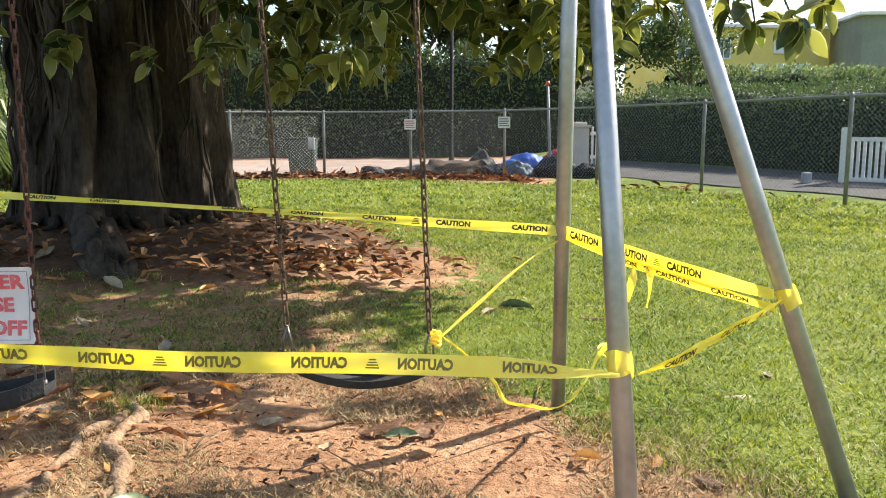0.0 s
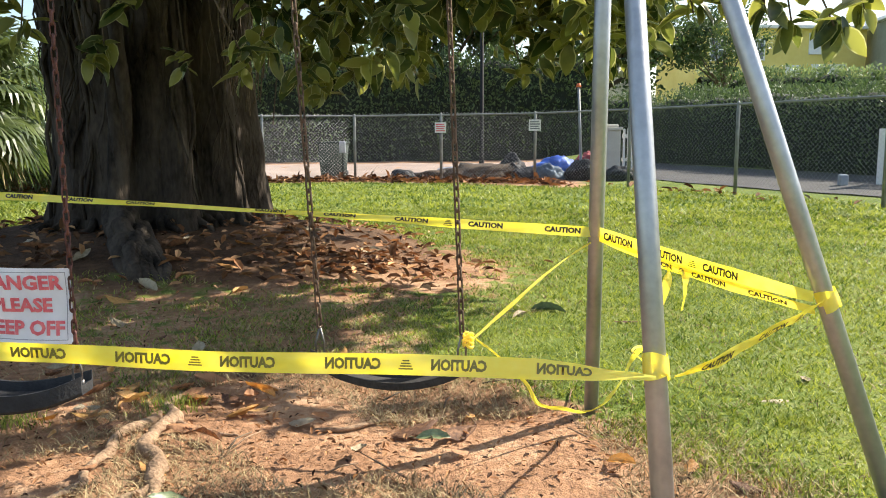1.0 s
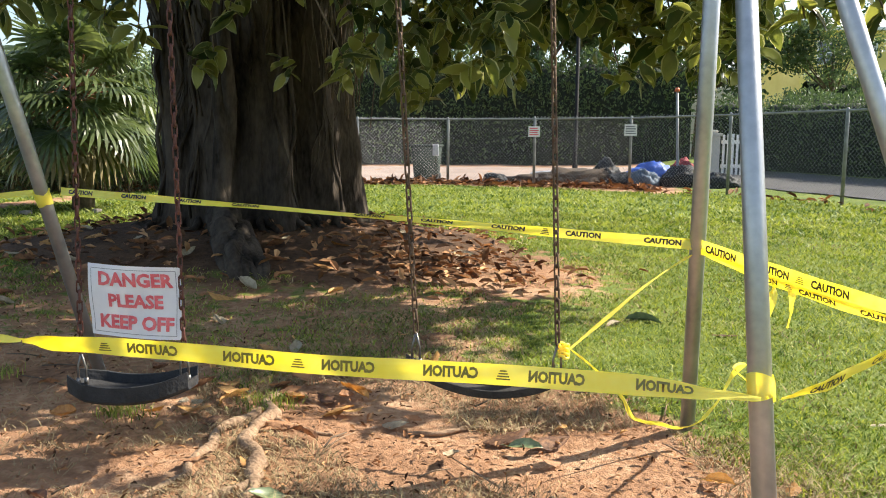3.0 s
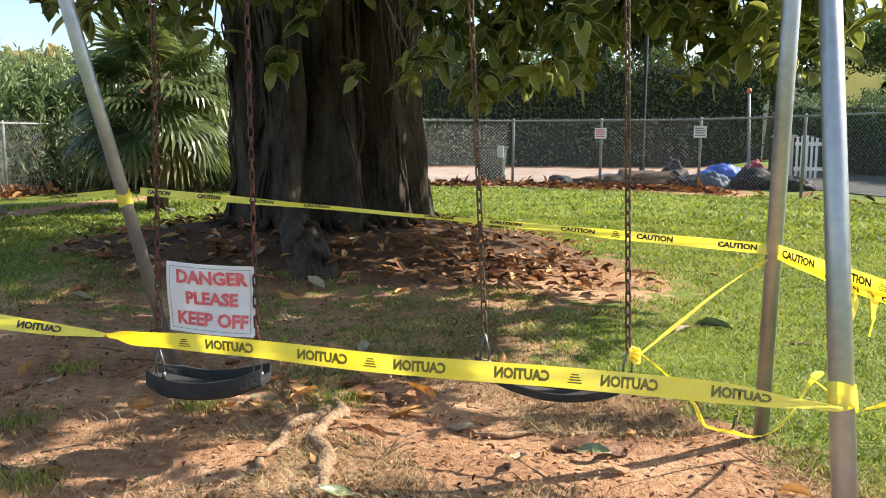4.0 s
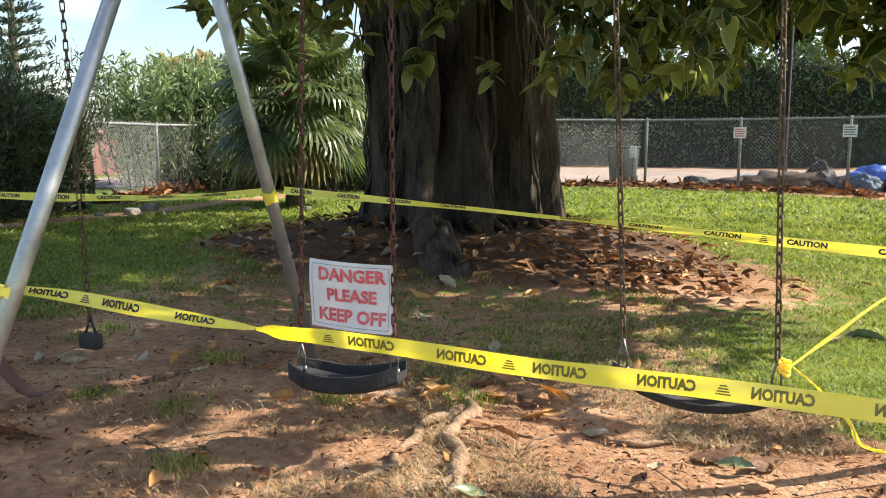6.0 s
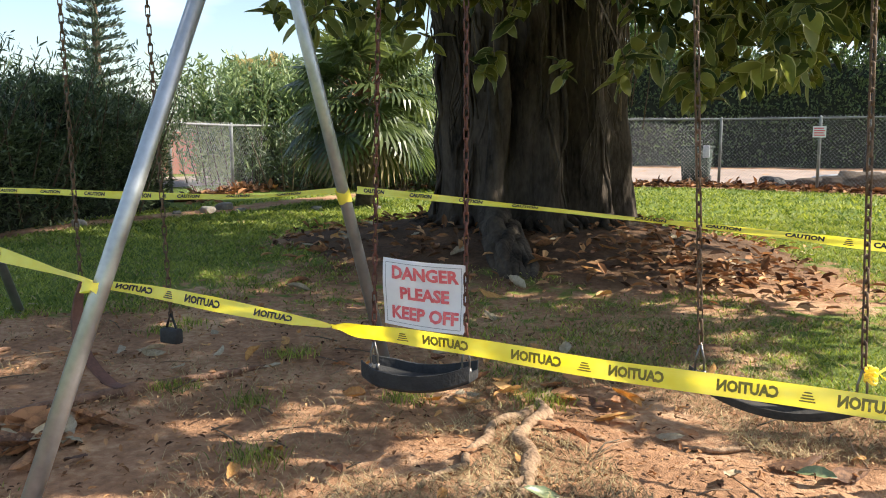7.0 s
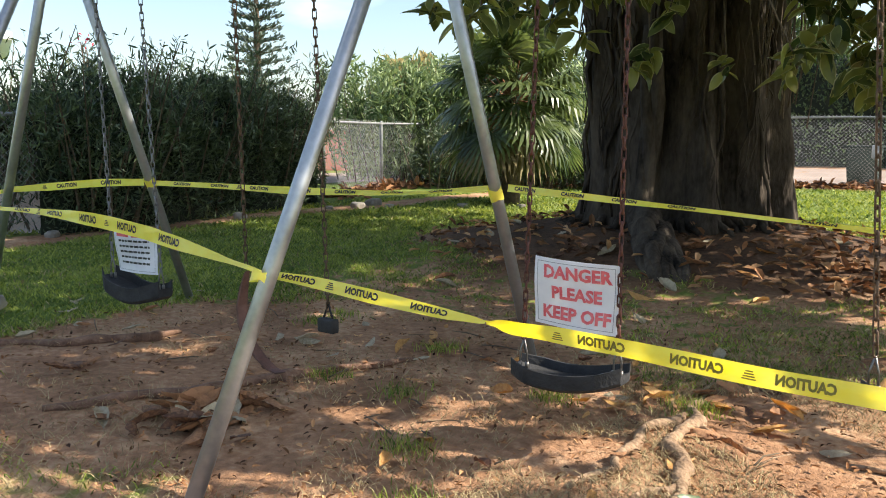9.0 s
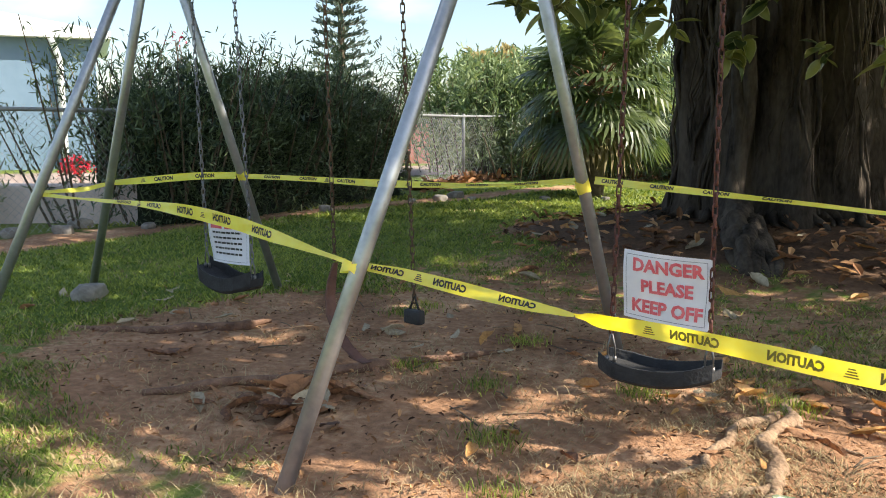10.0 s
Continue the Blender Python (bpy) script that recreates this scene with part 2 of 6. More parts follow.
# ---- foliage ----
def leaf_mesh(name, at, along, normal, length, width, material, parent=None, fold=0.18, label=""):
    """Many leaves in one mesh: each a blade of six points folded along its rib."""
    at, along, normal = (np.asarray(v, float) for v in (at, along, normal))
    along = along / np.linalg.norm(along, axis=1, keepdims=True)
    side = np.cross(normal, along)
    side /= np.linalg.norm(side, axis=1, keepdims=True) + 1e-9
    nor = np.cross(along, side)
    L, W = np.asarray(length).reshape(-1, 1) * np.ones((len(at), 1)), np.asarray(width).reshape(-1, 1) * np.ones((len(at), 1))
    pts = [at, at + along * L * 0.35 + side * W * 0.5 + nor * W * fold, at + along * L * 0.75 + side * W * 0.38 + nor * W * fold, at + along * L - nor * L * 0.06, at + along * L * 0.75 - side * W * 0.38 + nor * W * fold, at + along * L * 0.35 - side * W * 0.5 + nor * W * fold, at + along * L * 0.4, at + along * L * 0.75]
    v = np.stack(pts, 1).reshape(-1, 3)
    base = np.arange(len(at))[:, None] * 8
    f = np.concatenate([base + np.array(q) for q in ([0, 6, 1, 1], [1, 6, 7, 2], [2, 7, 3, 3], [0, 5, 6, 6], [5, 4, 7, 6], [4, 3, 7, 7])])
    faces = [tuple(q[:3]) if q[2] == q[3] else tuple(q) for q in f.tolist()]
    me = bpy.data.meshes.new(name)
    me.from_pydata(v.tolist(), [], faces)
    uv = np.array([[0.5, 0], [1, 0.35], [0.9, 0.75], [0.5, 1], [0.1, 0.75], [0, 0.35], [0.5, 0.4], [0.5, 0.75]], np.float32)
    layer = me.uv_layers.new(name="blade")
    idx = np.zeros(len(me.loops), np.int32)
    me.loops.foreach_get("vertex_index", idx)
    layer.data.foreach_set("uv", uv[idx % 8].ravel())
    return link_mesh(name, me, material, parent, label, smooth=False)


def broad_leaf_mesh(name, at, along, normal, length, width, material, parent=None):
    """Broad oval leaves with a folded rib and a drooping tip, smooth-shaded."""
    at, along, normal = (np.asarray(v, float) for v in (at, along, normal))
    n = len(at)
    along = along / np.linalg.norm(along, axis=1, keepdims=True)
    side = np.cross(normal, along)
    side /= np.linalg.norm(side, axis=1, keepdims=True) + 1e-9
    nor = np.cross(along, side)
    L, W = np.asarray(length).reshape(-1, 1), np.asarray(width).reshape(-1, 1)
    stations = [(0.14, 0.62), (0.34, 0.98), (0.58, 0.96), (0.8, 0.6)]
    curl = (0.05 + 0.22 * RNG.random((n, 1))) * L
    cup = (0.04 + 0.26 * RNG.random((n, 1))) * W
    pts, uv = [at], [(0.5, 0.0)]
    for s, w in stations:
        mid = at + along * L * s - nor * curl * s * s
        pts += [mid + side * W * w / 2 + nor * cup * w, mid, mid - side * W * w / 2 + nor * cup * w]
        uv += [(1, s), (0.5, s), (0, s)]
    pts.append(at + along * L - nor * curl)
    uv.append((0.5, 1.0))
    faces = [(0, 2, 1), (0, 3, 2)]
    for k in range(3):
        a, b = 1 + 3 * k, 4 + 3 * k
        faces += [(a, a + 1, b + 1, b), (a + 1, a + 2, b + 2, b + 1)]
    faces += [(10, 11, 13), (11, 12, 13)]
    v = np.stack(pts, 1).reshape(-1, 3)
    me = bpy.data.meshes.new(name)
    base = np.arange(n)[:, None] * 14
    every = []
    for q in faces:
        every += (base + np.array(q)).tolist()
    me.from_pydata(v.tolist(), [], every)
    layer = me.uv_layers.new(name="blade")
    idx = np.zeros(len(me.loops), np.int32)
    me.loops.foreach_get("vertex_index", idx)
    layer.data.foreach_set("uv", np.array(uv, np.float32)[idx % 14].ravel())
    return link_mesh(name, me, material, parent, smooth=True)


def unit(n, rng=RNG):
    v = rng.normal(size=(n, 3))
    return v / np.linalg.norm(v, axis=1, keepdims=True)


def hedge(name, label, path, height, depth, count, leaf, material, rough=0.35, category="hedge", narrow=0.45, parent_kind=""):
    """A hedge along a path: an uneven core, near-black for the inner shade, and a skin of single leaves."""
    root = thing(name, label, category, (path[0][0], path[0][1], gz(*path[0])), kind=parent_kind)
    inv = Matrix.Translation(-root.location)
    pts = np.array(path, float)
    seg = np.hypot(*np.diff(pts, axis=0).T)
    cum = np.r_[0, np.cumsum(seg)]

    def place(s, a, q):
        """s along the path, a round the section (0 front foot to 1 back foot), q how far out."""
        x, y = np.interp(s, cum, pts[:, 0]), np.interp(s, cum, pts[:, 1])
        e = 0.05
        dx, dy = np.interp(s + e, cum, pts[:, 0]) - np.interp(s - e, cum, pts[:, 0]), np.interp(s + e, cum, pts[:, 1]) - np.interp(s - e, cum, pts[:, 1])
        l = np.hypot(dx, dy) + 1e-9
        nx_, ny_ = dy / l, -dx / l
        h = height if np.isscalar(height) else np.interp(s, cum, height)
        lump = 1 + rough * (0.5 * np.sin(s * 1.9 + 3 * a) * np.sin(s * 0.73 + 1) + 0.35 * np.sin(s * 4.3 + a * 9) + 0.25 * np.sin(s * 8.9 + a * 17))
        ang = a * math.pi
        w = np.cos(ang)
        o = np.sign(w) * np.abs(w) ** 0.5 * depth / 2 * q * (0.85 + 0.15 * lump)
        z = np.abs(np.sin(ang)) ** 0.55 * h * (0.75 + 0.25 * lump) * (0.35 + 0.65 * q)
        px, py = x + nx_ * o, y + ny_ * o
        return np.stack([px, py, ground_z(x, y) - 0.05 + z], -1), np.stack([nx_ * w, ny_ * w, np.sin(ang)], -1)

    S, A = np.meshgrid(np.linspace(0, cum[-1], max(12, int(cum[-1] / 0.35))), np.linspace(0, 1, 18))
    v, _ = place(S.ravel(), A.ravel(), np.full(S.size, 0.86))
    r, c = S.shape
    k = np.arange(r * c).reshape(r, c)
    me = bpy.data.meshes.new("shade_core")
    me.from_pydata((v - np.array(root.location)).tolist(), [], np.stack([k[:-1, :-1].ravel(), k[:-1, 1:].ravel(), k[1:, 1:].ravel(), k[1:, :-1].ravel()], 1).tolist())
    link_mesh("shade_core", me, HEDGE_INNER_SHADE, root)
    s, a = RNG.random(count) * cum[-1], RNG.random(count) ** 1.25 * 0.85
    v, nn = place(s, a, 0.86 + 0.2 * RNG.random(count))
    way = nn * 0.7 + unit(count) * 0.8 + np.array([0, 0, 0.25])
    leaf_mesh("foliage", v - np.array(root.location), way, unit(count) + nn, leaf * (0.6 + 0.8 * RNG.random(count)), leaf * narrow * (0.7 + 0.6 * RNG.random(count)), material, root)
    return root


# ---- swing frame ----
APEX = {"right": (0.343, 2.71, 2.17), "middle": (-2.022, 2.57, 2.03), "left": (-4.135, 2.456, 2.01)}
FEET = {"right": [(0.4, 3.31), (0.416, 1.95), (1.15, 2.49)], "middle": [(-2.03, 3.5), (-2.045, 1.565)], "left": [(-4.53, 3.46), (-5.58, 2.68), (-4.72, 1.67)]}
PIPE = 0.026
RED_PAINT = mat("red_paint", (0.42, 0.02, 0.03), (0.6, 0.05, 0.07), 0.45, 10, bump=0.05)


def swing_frame():
    root = thing("swing_set", "long galvanised steel pipe swing frame on the lawn", "swing frame", (-2.02, 2.57, 0))
    off = Vector(root.location)
    for end, feet in FEET.items():
        top = Vector(APEX[end])
        for fx, fy in feet:
            foot = Vector((fx, fy, gz(fx, fy) - 0.08))
            if end == "middle" and fy < 3:
                top = top + Vector((0.05, 0.035, 0))
            side = Vector((fx - top.x, fy - top.y, 0)).normalized() * 0.06
            leg = part("leg", tube(bmesh.new(), [foot - off, foot.lerp(top + side, 0.5) - off, top + side - off], PIPE, 20), GALV, root)
            way = (top + side - foot).normalized()
            if end == "left":
                part("fitting", tube(bmesh.new(), [top + side - way * 0.2 - off, top + side - way * 0.19 - off, top + side - off], [PIPE + 0.004, PIPE + 0.008, PIPE + 0.008], 16), RED_PAINT, leg, "red painted pipe fitting")
    ends = [Vector(APEX[e]) for e in ("left", "middle", "right")]
    part("beam", tube(bmesh.new(), [ends[0] - off, ends[1] - off, ends[2] - off], 0.035, 16), GALV, root)
    return root


swing_frame()


# ---- the fig tree ----
def trunk_radius(a, z):
    """The fluted outline of the many-stemmed trunk."""
    h = max(z, 0.0)
    flare = 0.07 * math.exp(-h / 0.25) + 0.03 * math.exp(-h / 1.2) + 0.05 * max(0, h - 1.6)
    ribs = 0.13 * abs(math.sin(a * 4.5 + 0.5 * math.sin(z * 0.9))) ** 0.6 + 0.05 * math.sin(a * 11 + z * 0.7) + 0.022 * math.sin(a * 23 - z * 1.3 + 2 * math.sin(a * 3))
    lump = 0.10 * noise.noise(Vector((math.cos(a) * 2.2, math.sin(a) * 2.2, z * 0.8))) + 0.035 * noise.noise(Vector((math.cos(a) * 8, math.sin(a) * 8, z * 1.7)))
    return 0.80 + flare * (1 + 0.7 * math.sin(a * 5 + 1.1)) + ribs + lump


def fig_trunk(root):
    bm = bmesh.new()
    rings = []
    zs = [-0.3 + 0.09 * i for i in range(62)]
    for z in zs:
        rings.append([bm.verts.new((trunk_radius(6.28318 * k / 180, z) * math.cos(6.28318 * k / 180) * 1.12, trunk_radius(6.28318 * k / 180, z) * math.sin(6.28318 * k / 180), z)) for k in range(180)])
    for a, b in zip(rings, rings[1:]):
        for k in range(180):
            bm.faces.new((a[k], a[(k + 1) % 180], b[(k + 1) % 180], b[k]))
    bm.faces.new(rings[-1])
    return part("trunk", bm, BARK, root)


fig = thing("fig_tree", "huge old rubber fig tree with fluted trunk and hanging roots", "tree", (TREE[0], TREE[1], gz(*TREE)))
FIG_SIZE, FIG_FOOT = 0.8, Vector((-3.35, 8.9, 0.36))
fig.scale = (FIG_SIZE, FIG_SIZE, FIG_SIZE)
fig_trunk(fig)


# ---- chain-link fence ----
def fence_height(x):
    return float(np.interp(x, [-8, -5, 0, 4, 6], [1.21, 1.4, 1.42, 1.48, 1.52]))


def fence():
    root = thing("chain_link_fence", "grey galvanised chain-link fence round the lawn", "fence", (FENCE[9][0], FENCE[9][1], gz(*FENCE[9])))
    off = Vector(root.location)
    tops = []
    for x, y in FENCE:
        h = fence_height(x)
        z = gz(x, y)
        tops.append(Vector((x, y, z + h)))
        part("post", tube(bmesh.new(), [Vector((x, y, z - 0.1)) - off, Vector((x, y, z + h + 0.02)) - off, Vector((x, y, z + h + 0.05)) - off], [0.03, 0.03, 0.012], 10), GALV_FENCE, root)
    part("top_rail", tube(bmesh.new(), [t - off for t in tops], 0.02, 8), GALV_FENCE, root)
    # woven mesh: two families of slanting wires as thin ribbons
    v, f = [], []
    step, r = 0.075, 0.0015
    for (ax, ay), (bx, by) in zip(FENCE, FENCE[1:]):
        if ax < -8 and ay > 14:
            continue
        l = math.hypot(bx - ax, by - ay)
        ha, hb = fence_height(ax), fence_height(bx)

        za, zb = gz(ax, ay), gz(bx, by)
        H = (ha + hb) / 2 + 0.03
        ux, uy = (bx - ax) / l, (by - ay) / l
        for family in (1, -1):
            n = int((l + H) / step)
            for i in range(n):
                s0 = i * step - (H if family > 0 else 0)
                pts = []
                lo, hi = (max(0, -s0), min(H, l - s0)) if family > 0 else (max(0, s0 - l), min(H, s0))
                if hi - lo < 0.03:
                    continue
                for q in (lo, hi):
                    s = s0 + q if family > 0 else s0 - q
                    zz = za + (zb - za) * s / l + q + 0.02
                    pts.append((ax + ux * s - uy * 0.004 * family, ay + uy * s + ux * 0.004 * family, zz))
                b = len(v)
                wx, wz = ux * r * 0.7 * family, -r * 0.7
                for p in pts:
                    v.append((p[0] + wx - off.x, p[1] + uy * r * 0.7 * family - off.y, p[2] + wz - off.z))
                    v.append((p[0] - wx - off.x, p[1] - uy * r * 0.7 * family - off.y, p[2] - wz - off.z))
                    v.append((p[0] + uy * r - off.x, p[1] - ux * r - off.y, p[2] - off.z))
                f += [(b, b + 1, b + 4, b + 3), (b + 1, b + 2, b + 5, b + 4), (b + 2, b, b + 3, b + 5)]
    me = bpy.data.meshes.new("wire_mesh")
    me.from_pydata(v, [], f)
    link_mesh("wire_mesh", me, WIRE, root, "woven steel diamond mesh", smooth=False)


fence()


def ribbon_road(name, path, width, material, label, lift=0.012):
    """A sheet of paving that lies on the land along a path."""
    v, f = [], []
    pts = np.array(path, float)
    cum = np.r_[0, np.cumsum(np.hypot(*np.diff(pts, axis=0).T))]
    n, mcount = int(cum[-1] / 0.5), 9
    for i in range(n + 1):
        s = cum[-1] * i / n
        x, y = np.interp(s, cum, pts[:, 0]), np.interp(s, cum, pts[:, 1])
        dx, dy = np.interp(s + 0.3, cum, pts[:, 0]) - np.interp(s - 0.3, cum, pts[:, 0]), np.interp(s + 0.3, cum, pts[:, 1]) - np.interp(s - 0.3, cum, pts[:, 1])
        l = math.hypot(dx, dy)
        for j in range(mcount):
            o = width * (j / (mcount - 1) - 0.5)
            px, py = x - dy / l * o, y + dx / l * o
            v.append((px, py, gz(px, py) + lift))
    for i in range(n):
        for j in range(mcount - 1):
            a = i * mcount + j
            f.append((a, a + mcount, a + mcount + 1, a + 1))
    me = bpy.data.meshes.new(name)
    me.from_pydata(v, [], f)
    return tagged(link_mesh(name, me, material), label, "road", kind="structure")


ribbon_road("drive", [(-17.7, 19.6), (-10.8, 21.7), (-3.2, 23.1), (2, 23.9)], 7.2, DRIVE, "pale concrete drive behind the fence")
ribbon_road("road", [(2.4, 22.3), (4.9, 18.7), (7.2, 14.5), (9.6, 9.7), (15, 2.9)], 3.4, ASPHALT, "narrow grey asphalt lane behind the fence", 0.02)

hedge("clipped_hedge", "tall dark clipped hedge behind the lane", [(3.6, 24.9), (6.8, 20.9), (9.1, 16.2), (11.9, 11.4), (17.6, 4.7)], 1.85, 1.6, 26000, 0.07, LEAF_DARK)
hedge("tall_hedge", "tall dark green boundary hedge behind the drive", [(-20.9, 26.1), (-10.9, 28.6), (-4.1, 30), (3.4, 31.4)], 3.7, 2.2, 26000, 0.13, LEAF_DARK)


# ---- crown of the fig ----
def fig_leaf_material():
    m = mat("fig_leaf", (0.032, 0.054, 0.016), (0.21, 0.225, 0.062), 0.34, 2.0, translucent=0.5, random_amount=0.7, island=True, bump=0)
    n, l = m.node_tree.nodes, m.node_tree.links
    uv = n.new("ShaderNodeUVMap")
    uv.uv_map = "blade"
    sep = n.new("ShaderNodeSeparateXYZ")
    l.new(uv.outputs["UV"], sep.inputs[0])
    half = n.new("ShaderNodeMath")
    half.operation = "SUBTRACT"
    l.new(sep.outputs[0], half.inputs[0])
    half.inputs[1].default_value = 0.5
    size = n.new("ShaderNodeMath")
    size.operation = "ABSOLUTE"
    l.new(half.outputs[0], size.inputs[0])
    wob = n.new("ShaderNodeTexNoise")
    socket(wob, "Scale", 30.0)
    total = n.new("ShaderNodeMath")
    total.operation = "MULTIPLY_ADD"
    l.new(wob.outputs["Fac"], total.inputs[0])
    total.inputs[1].default_value = 0.12
    l.new(size.outputs[0], total.inputs[2])
    edge = n.new("ShaderNodeValToRGB")
    edge.color_ramp.elements[0].position, edge.color_ramp.elements[1].position = 0.47, 0.52
    l.new(total.outputs[0], edge.inputs["Fac"])
    mix = n.new("ShaderNodeMix")
    mix.data_type = "RGBA"
    mix.inputs[7].default_value = (0.36, 0.36, 0.17, 1)
    ramp = n["Color Ramp"]
    l.new(edge.outputs["Color"], mix.inputs[0]), l.new(ramp.outputs["Color"], mix.inputs[6])
    for link in list(ramp.outputs["Color"].links):
        if link.to_node != mix:
            l.new(mix.outputs[2], link.to_socket)
    return m


FIG_LEAF = fig_leaf_material()
TWIG = mat("twig_bark", (0.05, 0.035, 0.02), (0.15, 0.11, 0.07), 0.85, 12, bump=0.3)


def rosettes(centres, axes, per, length, name, parent, offset):
    """Leaves set in whorls round the ends of twigs."""
    c, ax = np.repeat(centres, per, 0), np.repeat(axes, per, 0)
    n = len(c)
    way = ax * 0.45 + unit(n) * 0.95 + np.array([0, 0, -0.28])
    L = length * (0.65 + 0.6 * RNG.random(n))
    start = c + unit(n) * 0.05 - ax * (0.12 * RNG.random((n, 1)))
    shape = L * (0.42 + 0.12 * RNG.random(n))
    if name in ("skirt", "spray"):
        broad_leaf_mesh(name, start - offset, way, unit(n) * 0.7 + np.array([0, 0, 1.0]), L, shape, FIG_LEAF, parent)
    else:
        leaf_mesh(name, start - offset, way, unit(n) * 0.7 + np.array([0, 0, 1.0]), L, shape, FIG_LEAF, parent, 0.14)


def lie(x, y):
    """The land beside the trunk, in the measure in which the fig is drawn."""
    return (gz(x * FIG_SIZE + TREE[0], y * FIG_SIZE + TREE[1]) - gz(*TREE)) / FIG_SIZE


def fig_crown():
    off = np.array(FIG_FOOT)
    mid = np.array([-2.3, 9.6, 4.9])
    # the dome overhead
    n = 6600
    d = unit(n)
    d[:, 2] = np.where(d[:, 2] < -0.35, -d[:, 2], d[:, 2])
    rad = np.array([5.2, 7.0, 3.5]) * (0.55 + 0.5 * RNG.random((n, 1)) ** 0.6)
    c = mid + d * rad
    lump = np.sin(c[:, 0] * 1.7) * np.sin(c[:, 1] * 1.9 + 1) * np.sin(c[:, 2] * 2.1)
    keep = (lump > -0.42) & (c[:, 2] > 2.55)
    # the open sky to the left of the trunk
    keep &= ~((c[:, 0] < -5.6) & (c[:, 1] < 9.5) & (c[:, 2] < 4.6))
    # the crown ends short of the palm, which stands in the sun
    keep &= ~((c[:, 0] < -2.6) & (c[:, 1] > 13.6)) & ~((c[:, 0] < 0.5) & (c[:, 1] > 14.3))
    rosettes(c[keep], d[keep], 9, 0.2, "crown", fig, off)
    # the drooping skirt towards the swings
    n = 640
    s = RNG.random(n)
    x, y = -2.1 + 3.6 * s + 0.25 * RNG.normal(size=n), 6.25 - 0.5 * np.sin(s * 3.1) + 0.5 * RNG.normal(size=n)
    low = 1.76 + 0.2 * np.sin(x * 3.3 + 1.0) + 0.14 * np.sin(x * 8.1) + 0.35 * smooth01((x - 0.9) / 0.6) + 0.55 * smooth01((-1.1 - x) / 0.5)
    z = low + 1.75 * RNG.random(n) ** 1.15
    c = np.stack([x, y, z], 1)
    rosettes(c, np.tile([[0.1, -0.35, -0.55]], (n, 1)), 8, 0.175, "skirt", fig, off)
    # four unseen boughs with limbs, added above the view to shade the ground
    for shade_bough in ((1.6, 4.75, 4.3), (0.2, 4.3, 4.7), (2.1, 7.5, 3.35), (2.2, 9.7, 4.95)):
        d = unit(150)
        rosettes(np.array(shade_bough) + d * np.array([1.75, 1.3, 0.8]) * RNG.random((150, 1)) ** 0.5, d, 9, 0.2, "bough_foliage", fig, off)
        o = FIG_FOOT
        part("limb", tube(bmesh.new(), [(0.7, -0.5, 3.0), (Vector(shade_bough) - o) * 0.55 + Vector((0, 0, 1.5)), Vector(shade_bough) - o], [0.2, 0.12, 0.04], 10), BARK, fig)
    n2 = 130
    c = np.stack([-4.1 + 2.0 * RNG.random(n2), 6.0 + 0.35 * RNG.normal(size=n2), 2.3 + 1.2 * RNG.random(n2)], 1)
    rosettes(c, np.tile([[-0.1, -0.35, -0.5]], (n2, 1)), 8, 0.2, "skirt", fig, off)
    # sprays that hang before the trunk and at the edges of the crown
    sprays = [(-2.5, 5.75, 1.76), (-2.42, 5.8, 1.9), (-1.88, 5.9, 1.78), (-1.45, 5.9, 1.72), (-1.3, 5.8, 1.9), (-2.2, 5.6, 2.15), (-2.9, 5.6, 2.0), (-3.1, 5.5, 2.1), (-3.4, 5.4, 2.2), (-3.5, 4.6, 2.12), (-3.2, 4.5, 2.05), (-2.9, 4.3, 2.05), (-2.85, 4.1, 2.0), (-3.6, 5.2, 2.4), (1.45, 4.9, 1.95), (1.62, 4.8, 2.02), (1.2, 5.1, 1.9), (2.0, 4.9, 1.9), (2.2, 4.8, 1.86), (1.85, 4.9, 2.0), (1.0, 5.2, 1.82), (2.4, 4.9, 1.95), (2.1, 5.0, 2.1), (1.7, 5.0, 2.15)]
    for p in sprays:
        rosettes(np.array([p]), np.array([[0, -0.2, -0.6]]), 9, 0.19, "spray", fig, off)
    bm = bmesh.new()
    o = FIG_FOOT
    for p in [Vector(q) for q in sprays] + [Vector((x[i], y[i], z[i])) for i in range(0, n, 9)]:
        top = p + Vector((-0.25 - 0.2 * random.random(), 0.35 + 0.3 * random.random(), 0.9 + 0.6 * random.random()))
        bend = p.lerp(top, 0.5) + Vector((random.uniform(-0.12, 0.12), random.uniform(-0.12, 0.12), 0.12))
        tube(bm, [p - o, bend - o, top - o], [0.005, 0.008, 0.012], 6)
    tagged(part("twig_mass", bm, TWIG, fig), kind="stuff")
    # limbs from the head of the trunk
    for a, lift in ((-70, 0.2), (-30, 0.5), (15, 0.9), (60, 0.6), (110, 0.8), (160, 0.7), (205, 0.5), (250, 0.35), (-105, 0.1)):
        bm = bmesh.new()
        d = Vector((math.cos(radians(a)), math.sin(radians(a)), 0))
        base = Vector((0, 0, 2.6)) + d * 0.55
        tube(bm, [base, base + d * 0.8 + Vector((0, 0, 0.8)), base + d * 2.0 + Vector((0.1, 0, 1.1 + lift)), base + d * 3.4 + Vector((0.2, 0.1, 1.3 + lift * 1.6))], [0.32, 0.22, 0.14, 0.05], 12)
        part("limb", bm, BARK, fig)
